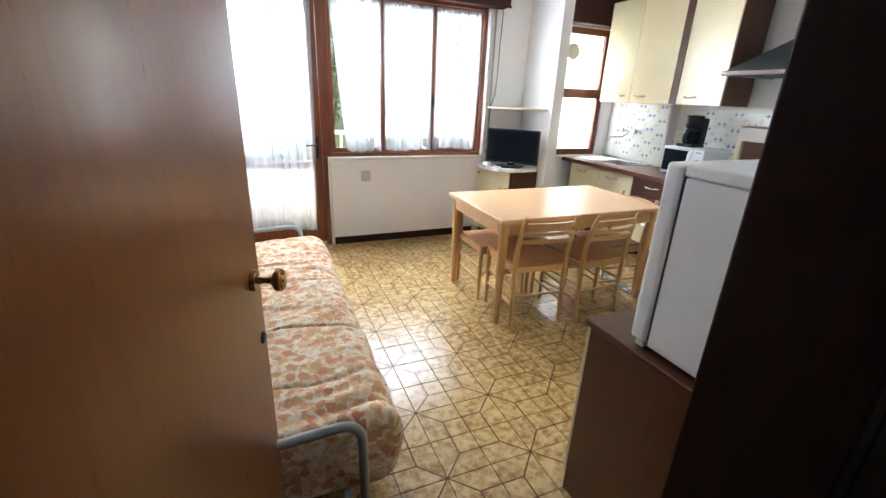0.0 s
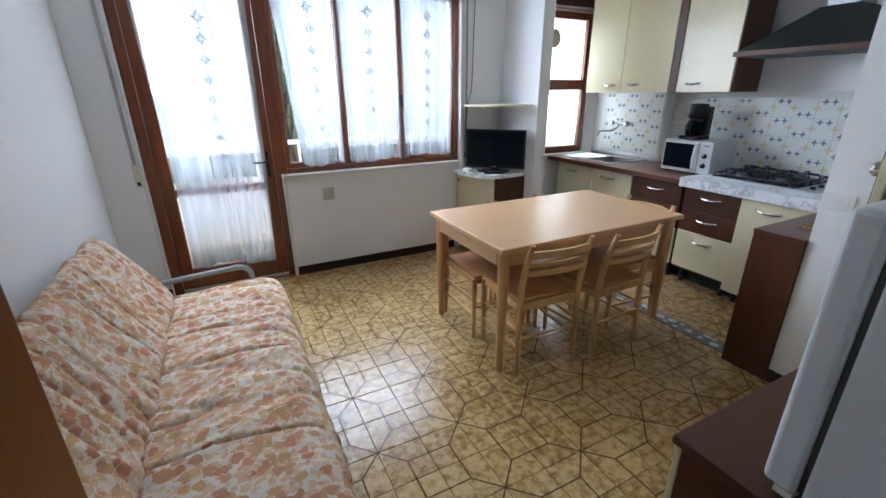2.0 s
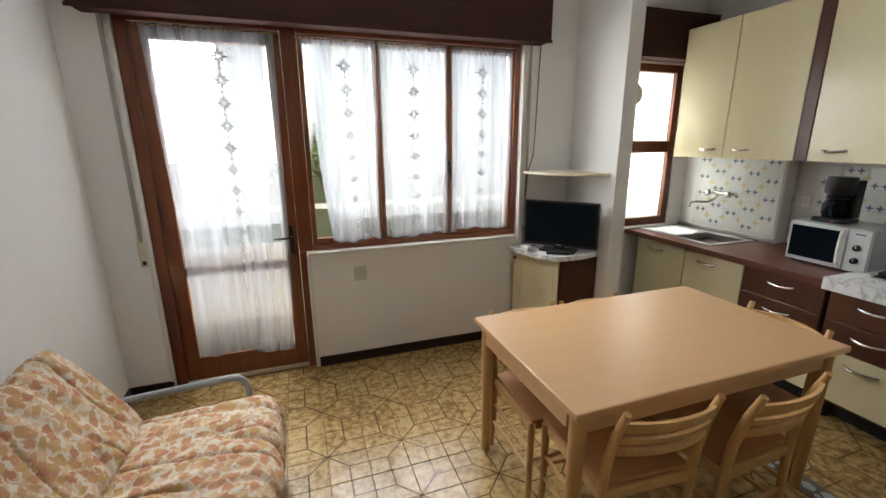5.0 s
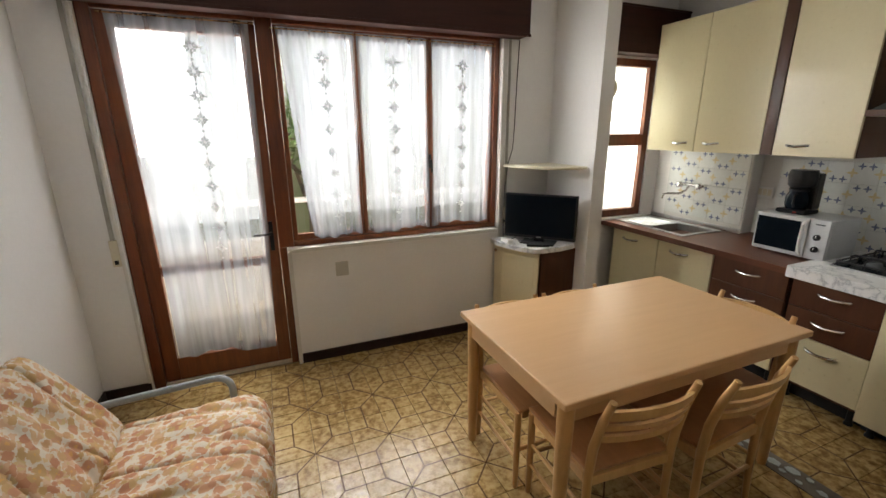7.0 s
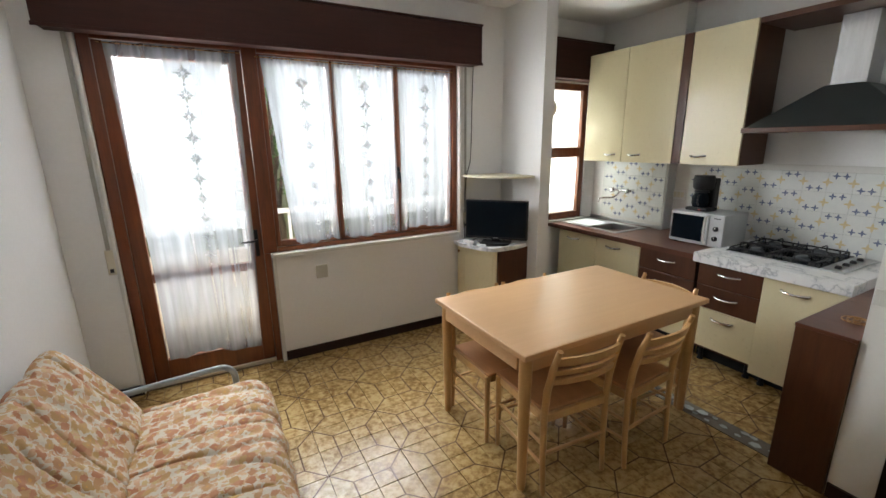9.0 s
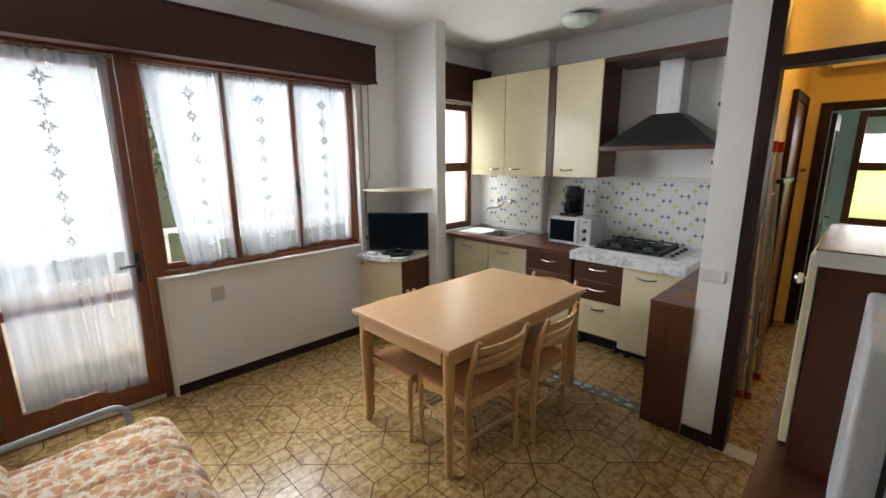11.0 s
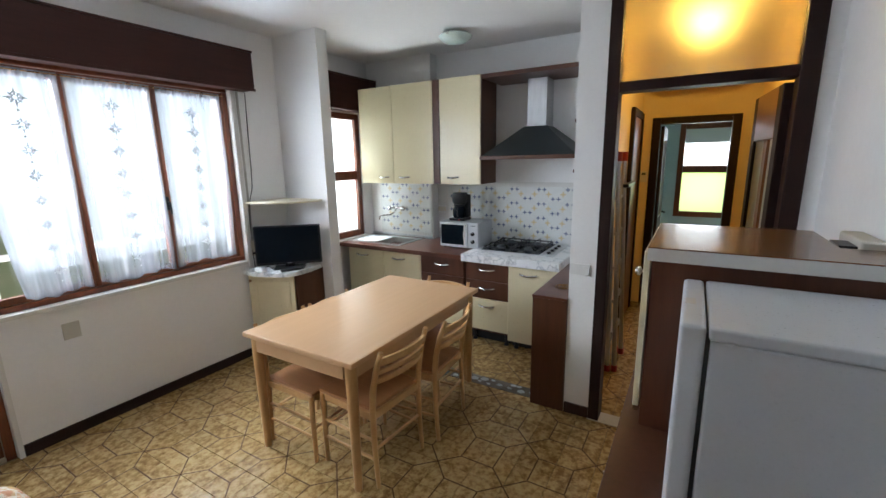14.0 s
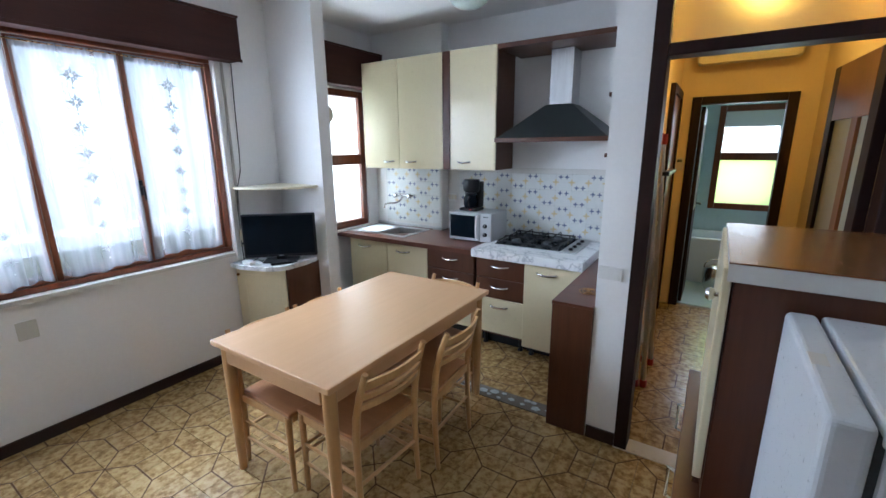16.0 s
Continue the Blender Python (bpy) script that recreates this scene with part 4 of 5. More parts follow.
def slab(outline, z0, z1):
    bm = bmesh.new()
    f = bm.faces.new([bm.verts.new((x, y, z0)) for x, y in outline])
    up = bmesh.ops.extrude_face_region(bm, geom=[f])["geom"]
    bmesh.ops.translate(bm, vec=(0, 0, z1 - z0), verts=[g for g in up if isinstance(g, bmesh.types.BMVert)])
    bmesh.ops.recalc_face_normals(bm, faces=bm.faces)
    return bm


# ---------- low cabinet, fridge and cupboard along the entrance wall ----------
lc = thing("low_cabinet", "long low brown laminate cabinet carrying the fridge", "cabinet", (1.9, 0.85, 0))
part("side_panel", box(1.262, 1.282, 0.505, 1.160, 0, 0.738, 0.002), "brown", lc)
part("side_panel", box(2.47, 2.49, 0.505, 1.160, 0, 0.738, 0.002), "brown", lc)
part("back_panel", box(1.283, 2.469, 0.505, 0.515, 0.06, 0.738), "brown", lc)
part("plinth", box(1.283, 2.469, 1.10, 1.12, 0, 0.06), "black", lc)
part("bottom", box(1.283, 2.469, 0.516, 1.160, 0.061, 0.079), "brown", lc)
part("top", box(1.25, 2.497, 0.504, 1.180, 0.739, 0.762, 0.003), "brown", lc)
for i in range(3):
    x0 = 1.262 + i * 0.41
    dd = part("door", box(x0 + 0.002, x0 + 0.406, 1.161, 1.177, 0.08, 0.735, 0.003), "cream", lc, "cream lacquered door")
    part("handle", tube([(x0 + 0.34, 1.178, 0.62), (x0 + 0.34, 1.200, 0.63), (x0 + 0.34, 1.200, 0.52), (x0 + 0.34, 1.178, 0.51)], 0.006, 8), "chrome", dd, smooth=True)

fr = thing("fridge", "small white refrigerator standing on the low cabinet", "fridge", (1.49, 0.78, 0.762))
part("body", box(1.289, 1.712, 0.53, 0.958, 0.775, 1.289, 0.006), "white_enamel", fr)
part("top_lid", box(1.285, 1.716, 0.528, 0.963, 1.290, 1.322, 0.008, 3), "white_enamel", fr)
part("door_seal", box(1.295, 1.69, 0.9585, 0.9675, 0.79, 1.305), "gasket", fr)
fd = part("door", box(1.285, 1.716, 0.968, 1.022, 0.78, 1.322, 0.012, 4), "white_enamel", fr)
part("top_cap", box(1.45, 1.50, 0.99, 1.015, 1.3225, 1.3145, 0.001), "white_plastic", fd)
part("hinge", box(1.29, 1.325, 0.97, 1.0, 0.764, 0.779), "white_plastic", fr)
for x in (1.31, 1.66):
    part("foot", lathe([(0.014, 0), (0.016, 0.004), (0.012, 0.014)], (x, 0.58, 0.762), 10), "black", fr)

cu = thing("cupboard", "brown cupboard with glossy top, white edges and a pale door", "cupboard", (2.0, 0.83, 0.762))
part("side_panel", box(1.732, 1.75, 0.505, 1.118, 0.763, 1.364, 0.002), "brown", cu)
part("side_panel", box(2.272, 2.29, 0.505, 1.118, 0.763, 1.364, 0.002), "brown", cu)
part("back_panel", box(1.751, 2.271, 0.505, 0.515, 0.763, 1.364), "brown", cu)
part("bottom", box(1.751, 2.271, 0.516, 1.118, 0.763, 0.78), "brown", cu)
notched = [(1.722, 0.505), (1.95, 0.505), (1.95, 0.615), (2.31, 0.615), (2.31, 1.132), (1.722, 1.132)]
part("top", slab(notched, 1.365, 1.406), "white_edge", cu, "white edged top board")
part("top_veneer", slab(notched, 1.4064, 1.4102), "cherry_top", cu, "glossy brown top surface")
dd = part("door", box(1.728, 2.302, 1.122, 1.142, 0.835, 1.395, 0.004), "cream", cu, "pale cream door")
part("knob", lathe([(0.006, 0), (0.006, 0.006), (0.014, 0.010), (0.017, 0.019), (0.011, 0.027)], (1.775, 1.142, 1.315), 16, "y"), "chrome", dd, "round chrome knob", True)
part("hinge", box(1.735, 1.747, 1.124, 1.142, 0.814, 0.834, 0.002), "chrome", dd)
bk = thing("wall_bracket", "grey plastic cable duct end on the wall", "cable duct", (2.08, 0.52, 1.4))
part("duct", box(1.97, 2.20, 0.501, 0.565, 1.385, 1.432, 0.008), "grey_plate", bk)
# solid black block put in for the shade of the gap behind the cupboard top
part("opening", box(1.985, 2.10, 0.5655, 0.61, 1.38, 1.412), "black", bk)

# ---------- kitchen ----------


def bow_handle(parent, x, y0, y1, z, r=0.0055, name="handle"):
    ym = (y0 + y1) / 2
    pts = [(x, y0, z + 0.004), (x - 0.012, y0 + 0.008, z + 0.003), (x - 0.024, y0 + 0.03, z), (x - 0.028, ym, z - 0.004), (x - 0.024, y1 - 0.03, z), (x - 0.012, y1 - 0.008, z + 0.003), (x, y1, z + 0.004)]
    return part(name, tube(pts, r, 8, (0.009, 0.0095, 0.009, 0.0085, 0.009, 0.0095, 0.009)), "chrome", parent, "bowed chrome handle", True)


def base_unit(y0, y1, fronts, label, xf=3.602):
    """fronts: (z0, z1, material) from the bottom up; each front has a handle."""
    u = thing("base_cabinet", label, "kitchen cabinet", (3.9, (y0 + y1) / 2, 0), "kitchen base cabinets")
    part("body", box(xf + 0.019, 4.16, y0 + 0.001, y1 - 0.001, 0.13, 0.795), "brown", u)
    for y in (y0 + 0.05, y1 - 0.05):
        part("foot", lathe([(0.022, 0), (0.022, 0.01), (0.016, 0.02), (0.016, 0.13)], (xf + 0.10, y, 0), 12), "black", u, smooth=True)
        part("foot", lathe([(0.022, 0), (0.022, 0.01), (0.016, 0.02), (0.016, 0.13)], (4.05, y, 0), 12), "black", u, smooth=True)
    part("plinth", box(xf + 0.13, xf + 0.145, y0, y1, 0.005, 0.129), "black", u)
    for z0, z1, mat in fronts:
        f = part("drawer_front" if z1 - z0 < 0.4 else "door", box(xf, xf + 0.018, y0 + 0.002, y1 - 0.002, z0, z1, 0.004), mat, u)
        ym = (y0 + y1) / 2 if z1 - z0 < 0.4 else (y0 + y1) / 2 + 0.04
        bow_handle(f, xf, ym - 0.075, ym + 0.075, z1 - 0.065)
    return u


base_unit(3.744, 4.225, ((0.125, 0.792, "cream"),), "cream lacquered base cabinet under the sink drainer")
base_unit(3.280, 3.742, ((0.125, 0.792, "cream"),), "cream lacquered base cabinet under the sink bowl")
base_unit(2.800, 3.278, ((0.14, 0.44, "cream"), (0.444, 0.62, "brown"), (0.624, 0.792, "brown")), "brown drawer cabinet beside the sink")
base_unit(2.350, 2.775, ((0.15, 0.45, "cream"), (0.454, 0.62, "brown"), (0.624, 0.792, "brown")), "base cabinet with brown drawers and a deep cream drawer", 3.59)
base_unit(1.905, 2.348, ((0.10, 0.792, "cream"),), "tall cream base cabinet front under the hob", 3.572)

wt = thing("worktop", "brown laminate worktop beside the sink", "worktop", (3.85, 3.55, 0.8))
bmw = bmesh.new()
for b in ((3.545, 3.66, 2.795, 4.338), (3.66, 4.14, 2.795, 3.60), (4.09, 4.178, 3.60, 4.338), (3.66, 4.09, 4.27, 4.338)):
    add_box(bmw, *b, 0.805, 0.845)
add_box(bmw, 4.14, 4.298, 2.795, 3.478, 0.805, 0.845)
part("board", bmw, "brown_top", wt)
part("back_strip", box(4.165, 4.178, 3.49, 4.338, 0.846, 0.875, 0.002), "steel", wt, "thin steel splash strip")
ms = thing("marble_worktop", "white and grey marbled worktop slab under the hob", "worktop", (3.9, 2.35, 0.8))
part("slab", box(3.53, 4.298, 1.897, 2.793, 0.798, 0.868, 0.004), "marble", ms)

rt = thing("side_counter", "low brown laminate counter end unit beside the pillar", "counter", (3.2, 1.78, 0))
part("end_panel", box(2.872, 2.892, 1.662, 1.892, 0, 0.786, 0.002), "brown", rt)
part("front_panel", box(2.893, 3.565, 1.87, 1.889, 0.02, 0.786), "brown", rt)
part("top", box(2.868, 4.298, 1.661, 1.895, 0.787, 0.806, 0.003), "brown_top", rt)
ky = thing("trivet", "small round metal trivet on the brown counter", "trivet", (3.12, 1.75, 0.806))
bmr = bmesh.new()
for r in (0.055, 0.035, 0.015):
    add_tube(bmr, arc((3.12, 1.75, 0.811), r, 0, 360, 20, "xy"), 0.003, 6)
part("wire_rings", bmr, "brass", ky, smooth=True)

# sink
sk = thing("sink", "stainless steel inset sink with ribbed drainer", "sink", (3.9, 3.9, 0.845))
sm = bmesh.new()
for b in ((3.655, 3.70, 3.585, 4.275), (4.04, 4.10, 3.585, 4.275), (3.70, 4.04, 3.585, 3.62), (3.70, 4.04, 3.93, 4.275)):
    add_box(sm, *b, 0.8455, 0.852)
part("rim", sm, "steel", sk)
bowl = bmesh.new()
for b in ((3.698, 3.702, 3.618, 3.932, 0.70, 0.846), (4.038, 4.042, 3.618, 3.932, 0.70, 0.846), (3.702, 4.038, 3.618, 3.622, 0.70, 0.846), (3.702, 4.038, 3.928, 3.932, 0.70, 0.846), (3.70, 4.04, 3.62, 3.93, 0.696, 0.70)):
    add_box(bowl, *b)
part("bowl", bowl, "steel", sk, "brushed steel bowl")
part("drain", lathe([(0.0, 0.701), (0.03, 0.701), (0.035, 0.704), (0.035, 0.7005)], (3.87, 3.775, 0), 20), "chrome", sk)
for i in range(6):
    part("rib", tube([(3.74 + i * 0.05, 3.96, 0.853), (3.74 + i * 0.05, 4.24, 0.853)], 0.005, 6), "steel", sk)

# wall tap
tp = thing("wall_tap", "chrome wall-mounted tap with two handles and a curved spout", "tap", (4.17, 3.75, 1.15))
TY, TZ = 3.915, 1.178
part("body", tube([(4.125, TY - 0.095, TZ), (4.125, TY + 0.095, TZ)], 0.013, 12), "chrome", tp, smooth=True)
for s in (-1, 1):
    part("wall_union", lathe([(0.028, 0.056), (0.028, 0.05), (0.015, 0.045), (0.014, 0.0)], (4.12, TY + s * 0.09, TZ), 16, "x"), "chrome", tp, smooth=True)
    hnd = part("handle", lathe([(0.011, -0.02), (0.02, -0.028), (0.024, -0.045), (0.018, -0.056), (0.006, -0.058)][::-1], (4.12, TY + s * 0.09, TZ), 12, "x"), "chrome", tp, smooth=True)
    for k in range(4):
        a = k * math.pi / 2 + 0.5
        part("spoke", tube([(4.08, TY + s * 0.09, TZ), (4.08, TY + s * 0.09 + 0.032 * math.cos(a), TZ + 0.032 * math.sin(a))], 0.006, 8), "chrome", hnd)
part("spout", tube([(4.125, TY + 0.03, TZ - 0.008), (4.10, TY + 0.04, TZ - 0.05), (4.06, TY + 0.06, TZ - 0.075), (3.99, TY + 0.12, TZ - 0.078), (3.965, TY + 0.145, TZ - 0.085), (3.96, TY + 0.15, TZ - 0.125)], 0.0095, 10), "chrome", tp, smooth=True)

# upper cabinets


def upper_unit(y0, y1, doors, label):
    u = thing("wall_cabinet", label, "kitchen cabinet", (4.0, (y0 + y1) / 2, 1.475), "kitchen wall cabinets")
    part("body", box(3.845, 4.178, y0, y1, 1.475, 2.44), "brown", u)
    for a, b, hy in doors:
        d = part("door", box(3.825, 3.844, a + 0.0015, b - 0.0015, 1.472, 2.442, 0.003), "cream", u)
        bow_handle(d, 3.825, hy - 0.06, hy + 0.06, 1.535)
    return u


upper_unit(3.246, 4.168, ((3.735, 4.167, 3.86), (3.246, 3.733, 3.60)), "tall cream two-door wall cabinet with brown carcass")
part("side_panel", box(3.822, 3.844, 3.172, 3.243, 1.472, 2.442, 0.002), "brown", upper_unit(2.735, 3.243, ((2.737, 3.17, 3.03),), "tall cream single-door wall cabinet with brown side panel"))
co = thing("cornice_board", "dark brown cornice board above the hood", "cornice", (4.0, 2.2, 2.4))
part("board", box(3.83, 4.298, 1.664, 2.733, 2.405, 2.44, 0.002), "brown", co)

# hood
hd_ = thing("cooker_hood", "dark slate pyramid cooker hood with a steel flue", "cooker hood", (4.0, 2.25, 1.7))
bm = bmesh.new()
lo = [bm.verts.new(p) for p in ((3.66, 1.83, 1.715), (3.66, 2.655, 1.715), (4.296, 2.655, 1.715), (4.296, 1.83, 1.715))]
mid = [bm.verts.new(p) for p in ((3.66, 1.83, 1.727), (3.66, 2.655, 1.727), (4.296, 2.655, 1.727), (4.296, 1.83, 1.727))]
hi = [bm.verts.new(p) for p in ((4.06, 2.20, 1.99), (4.06, 2.41, 1.99), (4.296, 2.41, 1.99), (4.296, 2.20, 1.99))]
for a, b in ((lo, mid), (mid, hi)):
    for k in range(4):
        bm.faces.new((a[k], a[(k + 1) % 4], b[(k + 1) % 4], b[k]))
bm.faces.new(lo[::-1])
bm.faces.new(hi)
bmesh.ops.bevel(bm, geom=bm.edges[:], offset=0.004, segments=2, affect="EDGES")
part("canopy", bm, "hood", hd_)
part("front_lip", box(3.645, 3.659, 1.825, 2.66, 1.698, 1.73, 0.003), "brown", hd_, "brown wooden front lip")
part("side_lip", box(3.66, 4.296, 2.6555, 2.664, 1.698, 1.726, 0.002), "steel", hd_)
part("flue", box(4.09, 4.296, 2.213, 2.393, 1.991, 2.404, 0.004), "steel", hd_, "pale steel flue duct")
for i in range(2):
    part("filter", box(3.70, 4.25, 1.88 + i * 0.37, 2.22 + i * 0.37, 1.706, 1.714, 0.002), "gasket", hd_)
for n_, z_, x_ in (("hook_rail", 1.937, 3.20), ("wall_bracket", 1.612, 3.20)):
    o = thing(n_, "small dark wooden bracket on the kitchen side wall", "bracket", (x_, 1.68, z_))
    part("plate", box(x_ - 0.05, x_ + 0.05, 1.661, 1.73, z_ - 0.01, z_ + 0.012, 0.002), "brown", o)

# hob
hb = thing("gas_hob", "black and steel four-burner gas hob with cast iron grates", "hob", (4.0, 2.4, 0.868))
part("tray", box(3.735, 4.255, 2.01, 2.685, 0.8685, 0.878, 0.003), "steel", hb)
part("glass_panel", box(3.74, 4.25, 2.13, 2.68, 0.8785, 0.882, 0.001), "screen", hb)
for bx, by in ((3.86, 2.54), (4.12, 2.54), (3.86, 2.275), (4.12, 2.275)):
    bu = part("burner", lathe([(0.0, 0.03), (0.03, 0.03), (0.034, 0.024), (0.034, 0.014), (0.045, 0.01), (0.045, 0.0)][::-1], (bx, by, 0.882), 20), "gasket", hb, smooth=True)
    gt = bmesh.new()
    for k in range(4):
        a = k * math.pi / 2
        c, s = math.cos(a), math.sin(a)
        add_tube(gt, [(bx + c * 0.11, by + s * 0.11, 0.883), (bx + c * 0.108, by + s * 0.108, 0.922), (bx + c * 0.095, by + s * 0.095, 0.930), (bx + c * 0.03, by + s * 0.03, 0.930)], 0.0055, 6)
    sq = [(bx + 0.118, by + 0.118, 0.905), (bx - 0.118, by + 0.118, 0.905), (bx - 0.118, by - 0.118, 0.905), (bx + 0.118, by - 0.118, 0.905), (bx + 0.118, by + 0.118, 0.905)]
    for a, b in zip(sq, sq[1:]):
        add_tube(gt, [a, b], 0.0055, 6)
    for a in sq[:4]:
        add_tube(gt, [a, (a[0], a[1], 0.8825)], 0.0055, 6)
    part("grate", gt, "iron", hb, "black cast iron grate", True)
for k in range(4):
    part("control_knob", lathe([(0.018, 0), (0.017, 0.012), (0.012, 0.018), (0.0, 0.018)], (3.82 + k * 0.11, 2.07, 0.8785), 14), "black", hb, smooth=True)

# microwave and coffee maker
mw = thing("microwave", "silver microwave oven with a dark glass door", "microwave", (3.95, 2.95, 0.845))
part("body", box(3.825, 4.13, 2.752, 3.172, 0.858, 1.108, 0.006), "silver", mw)
mdoor = part("door", box(3.807, 3.824, 2.865, 3.17, 0.86, 1.106, 0.004), "silver", mw)
part("window", box(3.804, 3.8065, 2.905, 3.158, 0.885, 1.082, 0.001), "screen", mdoor, "dark glass window")
part("handle", tube([(3.806, 2.885, 0.88), (3.782, 2.883, 0.90), (3.774, 2.882, 0.985), (3.782, 2.883, 1.065), (3.806, 2.885, 1.085)], 0.009, 10), "white_plastic", mdoor, smooth=True)
part("control_panel", box(3.807, 3.824, 2.754, 2.862, 0.86, 1.106, 0.004), "silver", mw)
for z in (0.925, 1.0):
    kn = part("dial", lathe([(0.012, -0.016), (0.017, -0.014), (0.019, 0.0)], (3.806, 2.808, z), 18, "x"), "black", mw, smooth=True)
    part("pointer", box(3.7885, 3.7905, 2.806, 2.810, z, z + 0.014), "white_plastic", kn)
part("maker_mark", box(3.8055, 3.8068, 2.78, 2.83, 1.075, 1.083), "gasket", mw)
for x in (3.85, 4.09):
    for y in (2.79, 3.14):
        part("foot", lathe([(0.012, 0), (0.014, 0.006), (0.01, 0.013)], (x, y, 0.845), 10), "black", mw)

cm = thing("coffee_maker", "black drip coffee maker with a glass jug on the microwave", "coffee maker", (3.95, 3.02, 1.108))
part("base", box(3.87, 4.03, 2.935, 3.105, 1.1085, 1.135, 0.008), "black", cm)
part("tower", box(3.965, 4.035, 2.94, 3.10, 1.136, 1.365, 0.01), "black", cm)
part("filter_head", lathe([(0.060, 1.272), (0.074, 1.29), (0.08, 1.35), (0.07, 1.385), (0.0, 1.39)], (3.945, 3.02, 0), 22), "black", cm, smooth=True)
jug = part("jug", lathe([(0.052, 1.137), (0.064, 1.16), (0.064, 1.215), (0.048, 1.25), (0.05, 1.262)], (3.93, 3.02, 0), 22), "screen", cm, "dark glass coffee jug", True)
part("jug_handle", tube([(3.87, 3.00, 1.24), (3.845, 2.995, 1.225), (3.842, 2.995, 1.18), (3.865, 3.00, 1.155)], 0.007, 8), "black", jug, smooth=True)
part("jug_band", lathe([(0.052, 1.251), (0.054, 1.253), (0.054, 1.263), (0.048, 1.267)], (3.93, 3.02, 0), 22), "black", jug)
part("switch", box(3.868, 3.8695, 2.98, 3.00, 1.116, 1.126), "red", cm)

so = thing("wall_socket", "white wall socket on the kitchen tiles", "socket", (4.29, 3.37, 1.2))
sp = part("plate", box(4.270, 4.280, 3.36, 3.475, 1.13, 1.215, 0.003), "white_plastic", so)
for k in range(3):
    part("socket_insert", box(4.2680, 4.2698, 3.372 + k * 0.034, 3.398 + k * 0.034, 1.15, 1.197), "ivory", sp)
sw2 = thing("light_switch", "double white light switch on the pillar", "light switch", (2.885, 1.56, 1.05))
pp = part("plate", box(2.880, 2.889, 1.535, 1.655, 0.975, 1.045, 0.003), "white_plastic", sw2)
for k in range(2):
    part("rocker", box(2.8775, 2.8798, 1.555 + k * 0.045, 1.59 + k * 0.045, 0.987, 1.033, 0.001), "white_plastic", pp)

# ceiling lamp in the kitchen
cl = thing("ceiling_lamp", "unlit pale green glass bowl ceiling lamp", "ceiling lamp", (3.69, 2.91, 2.7))
part("bowl", lathe([(0.0, 2.685), (0.05, 2.687), (0.10, 2.70), (0.135, 2.725), (0.145, 2.745), (0.13, 2.757), (0.10, 2.76)], (3.69, 2.91, 0), 30), "lampglass", cl, smooth=True)
part("ceiling_plate", lathe([(0.06, 2.758), (0.06, 2.78)], (3.69, 2.91, 0), 20), "white_plastic", cl)
part("clip", box(3.54, 3.555, 2.90, 2.92, 2.735, 2.765, 0.002), "chrome", cl)

# ---------- hall opening with transom ----------
hf = tagged(thing("door_3", "dark wooden hall opening with rippled glass transom and an open glazed leaf", "door", (2.93, 1.0, 0)), kind="structure")
part("jamb", box(2.872, 3.0, 1.430, 1.496, 0, CEIL, 0.004), "jamb", hf)
part("jamb", box(2.872, 3.0, 0.566, 0.642, 0, CEIL, 0.004), "jamb", hf)
part("transom_bar", box(2.876, 2.996, 0.643, 1.429, 2.055, 2.108, 0.004), "jamb", hf)
part("top_bar", box(2.876, 2.996, 0.643, 1.429, CEIL - 0.05, CEIL, 0.004), "jamb", hf)
tg = part("transom_pane", box(2.93, 2.936, 0.641, 1.431, 2.106, CEIL - 0.048), "ripple", hf, "rippled glass transom")
tg.visible_shadow = False
gm = pose(3.002, 0.66, 0, 0, 0, 4.0)
leaf = part("leaf", box(0.0, 0.09, -0.02, 0.02, 0.01, 2.045, 0.003, m=gm), "jamb", hf, "dark glazed door leaf")
part("stile", box(0.60, 0.69, -0.02, 0.02, 0.01, 2.045, 0.003, m=gm), "jamb", leaf)
part("rail", box(0.091, 0.599, -0.02, 0.02, 1.78, 2.045, 0.003, m=gm), "door", leaf)
part("rail", box(0.091, 0.599, -0.02, 0.02, 0.01, 0.30, 0.003, m=gm), "door", leaf)
part("middle_bar", box(0.22, 0.30, -0.018, 0.018, 0.301, 1.779, 0.002, m=gm), "door", leaf)
for a, b in ((0.089, 0.222), (0.298, 0.601)):
    part("pane", box(a, b, -0.004, 0.004, 0.299, 1.781, m=gm), "dimpled", leaf)

# hall
hl = thing("ceiling_lamp", "lit warm yellow ceiling lamp in the hall", "ceiling lamp", (4.2, 1.04, 2.65))
part("globe", lathe([(0.0, 2.60), (0.06, 2.61), (0.10, 2.65), (0.10, 2.69), (0.06, 2.73)], (4.2, 1.04, 0), 24), "bulb", hl, smooth=True)
part("ceiling_plate", lathe([(0.07, 2.731), (0.07, 2.78)], (4.2, 1.04, 0), 20), "white_plastic", hl)
bd = tagged(thing("door_4", "dark wooden bathroom door frame standing open", "door", (5.55, 1.06, 0)), kind="structure")
part("jamb", box(5.53, 5.65, 1.392, 1.471, 0, 2.112, 0.004), "jamb", bd)
part("jamb", box(5.53, 5.65, 0.66, 0.738, 0, 2.112, 0.004), "jamb", bd)
part("jamb_head", box(5.53, 5.65, 0.739, 1.391, 2.04, 2.112, 0.004), "jamb", bd)
bl = part("leaf", box(5.66, 6.28, 1.355, 1.39, 0.01, 2.03, 0.003), "jamb", bd, "open dark bathroom door leaf")
part("pane", box(5.75, 6.19, 1.351, 1.3545, 1.0, 1.88), "frosted", bl)
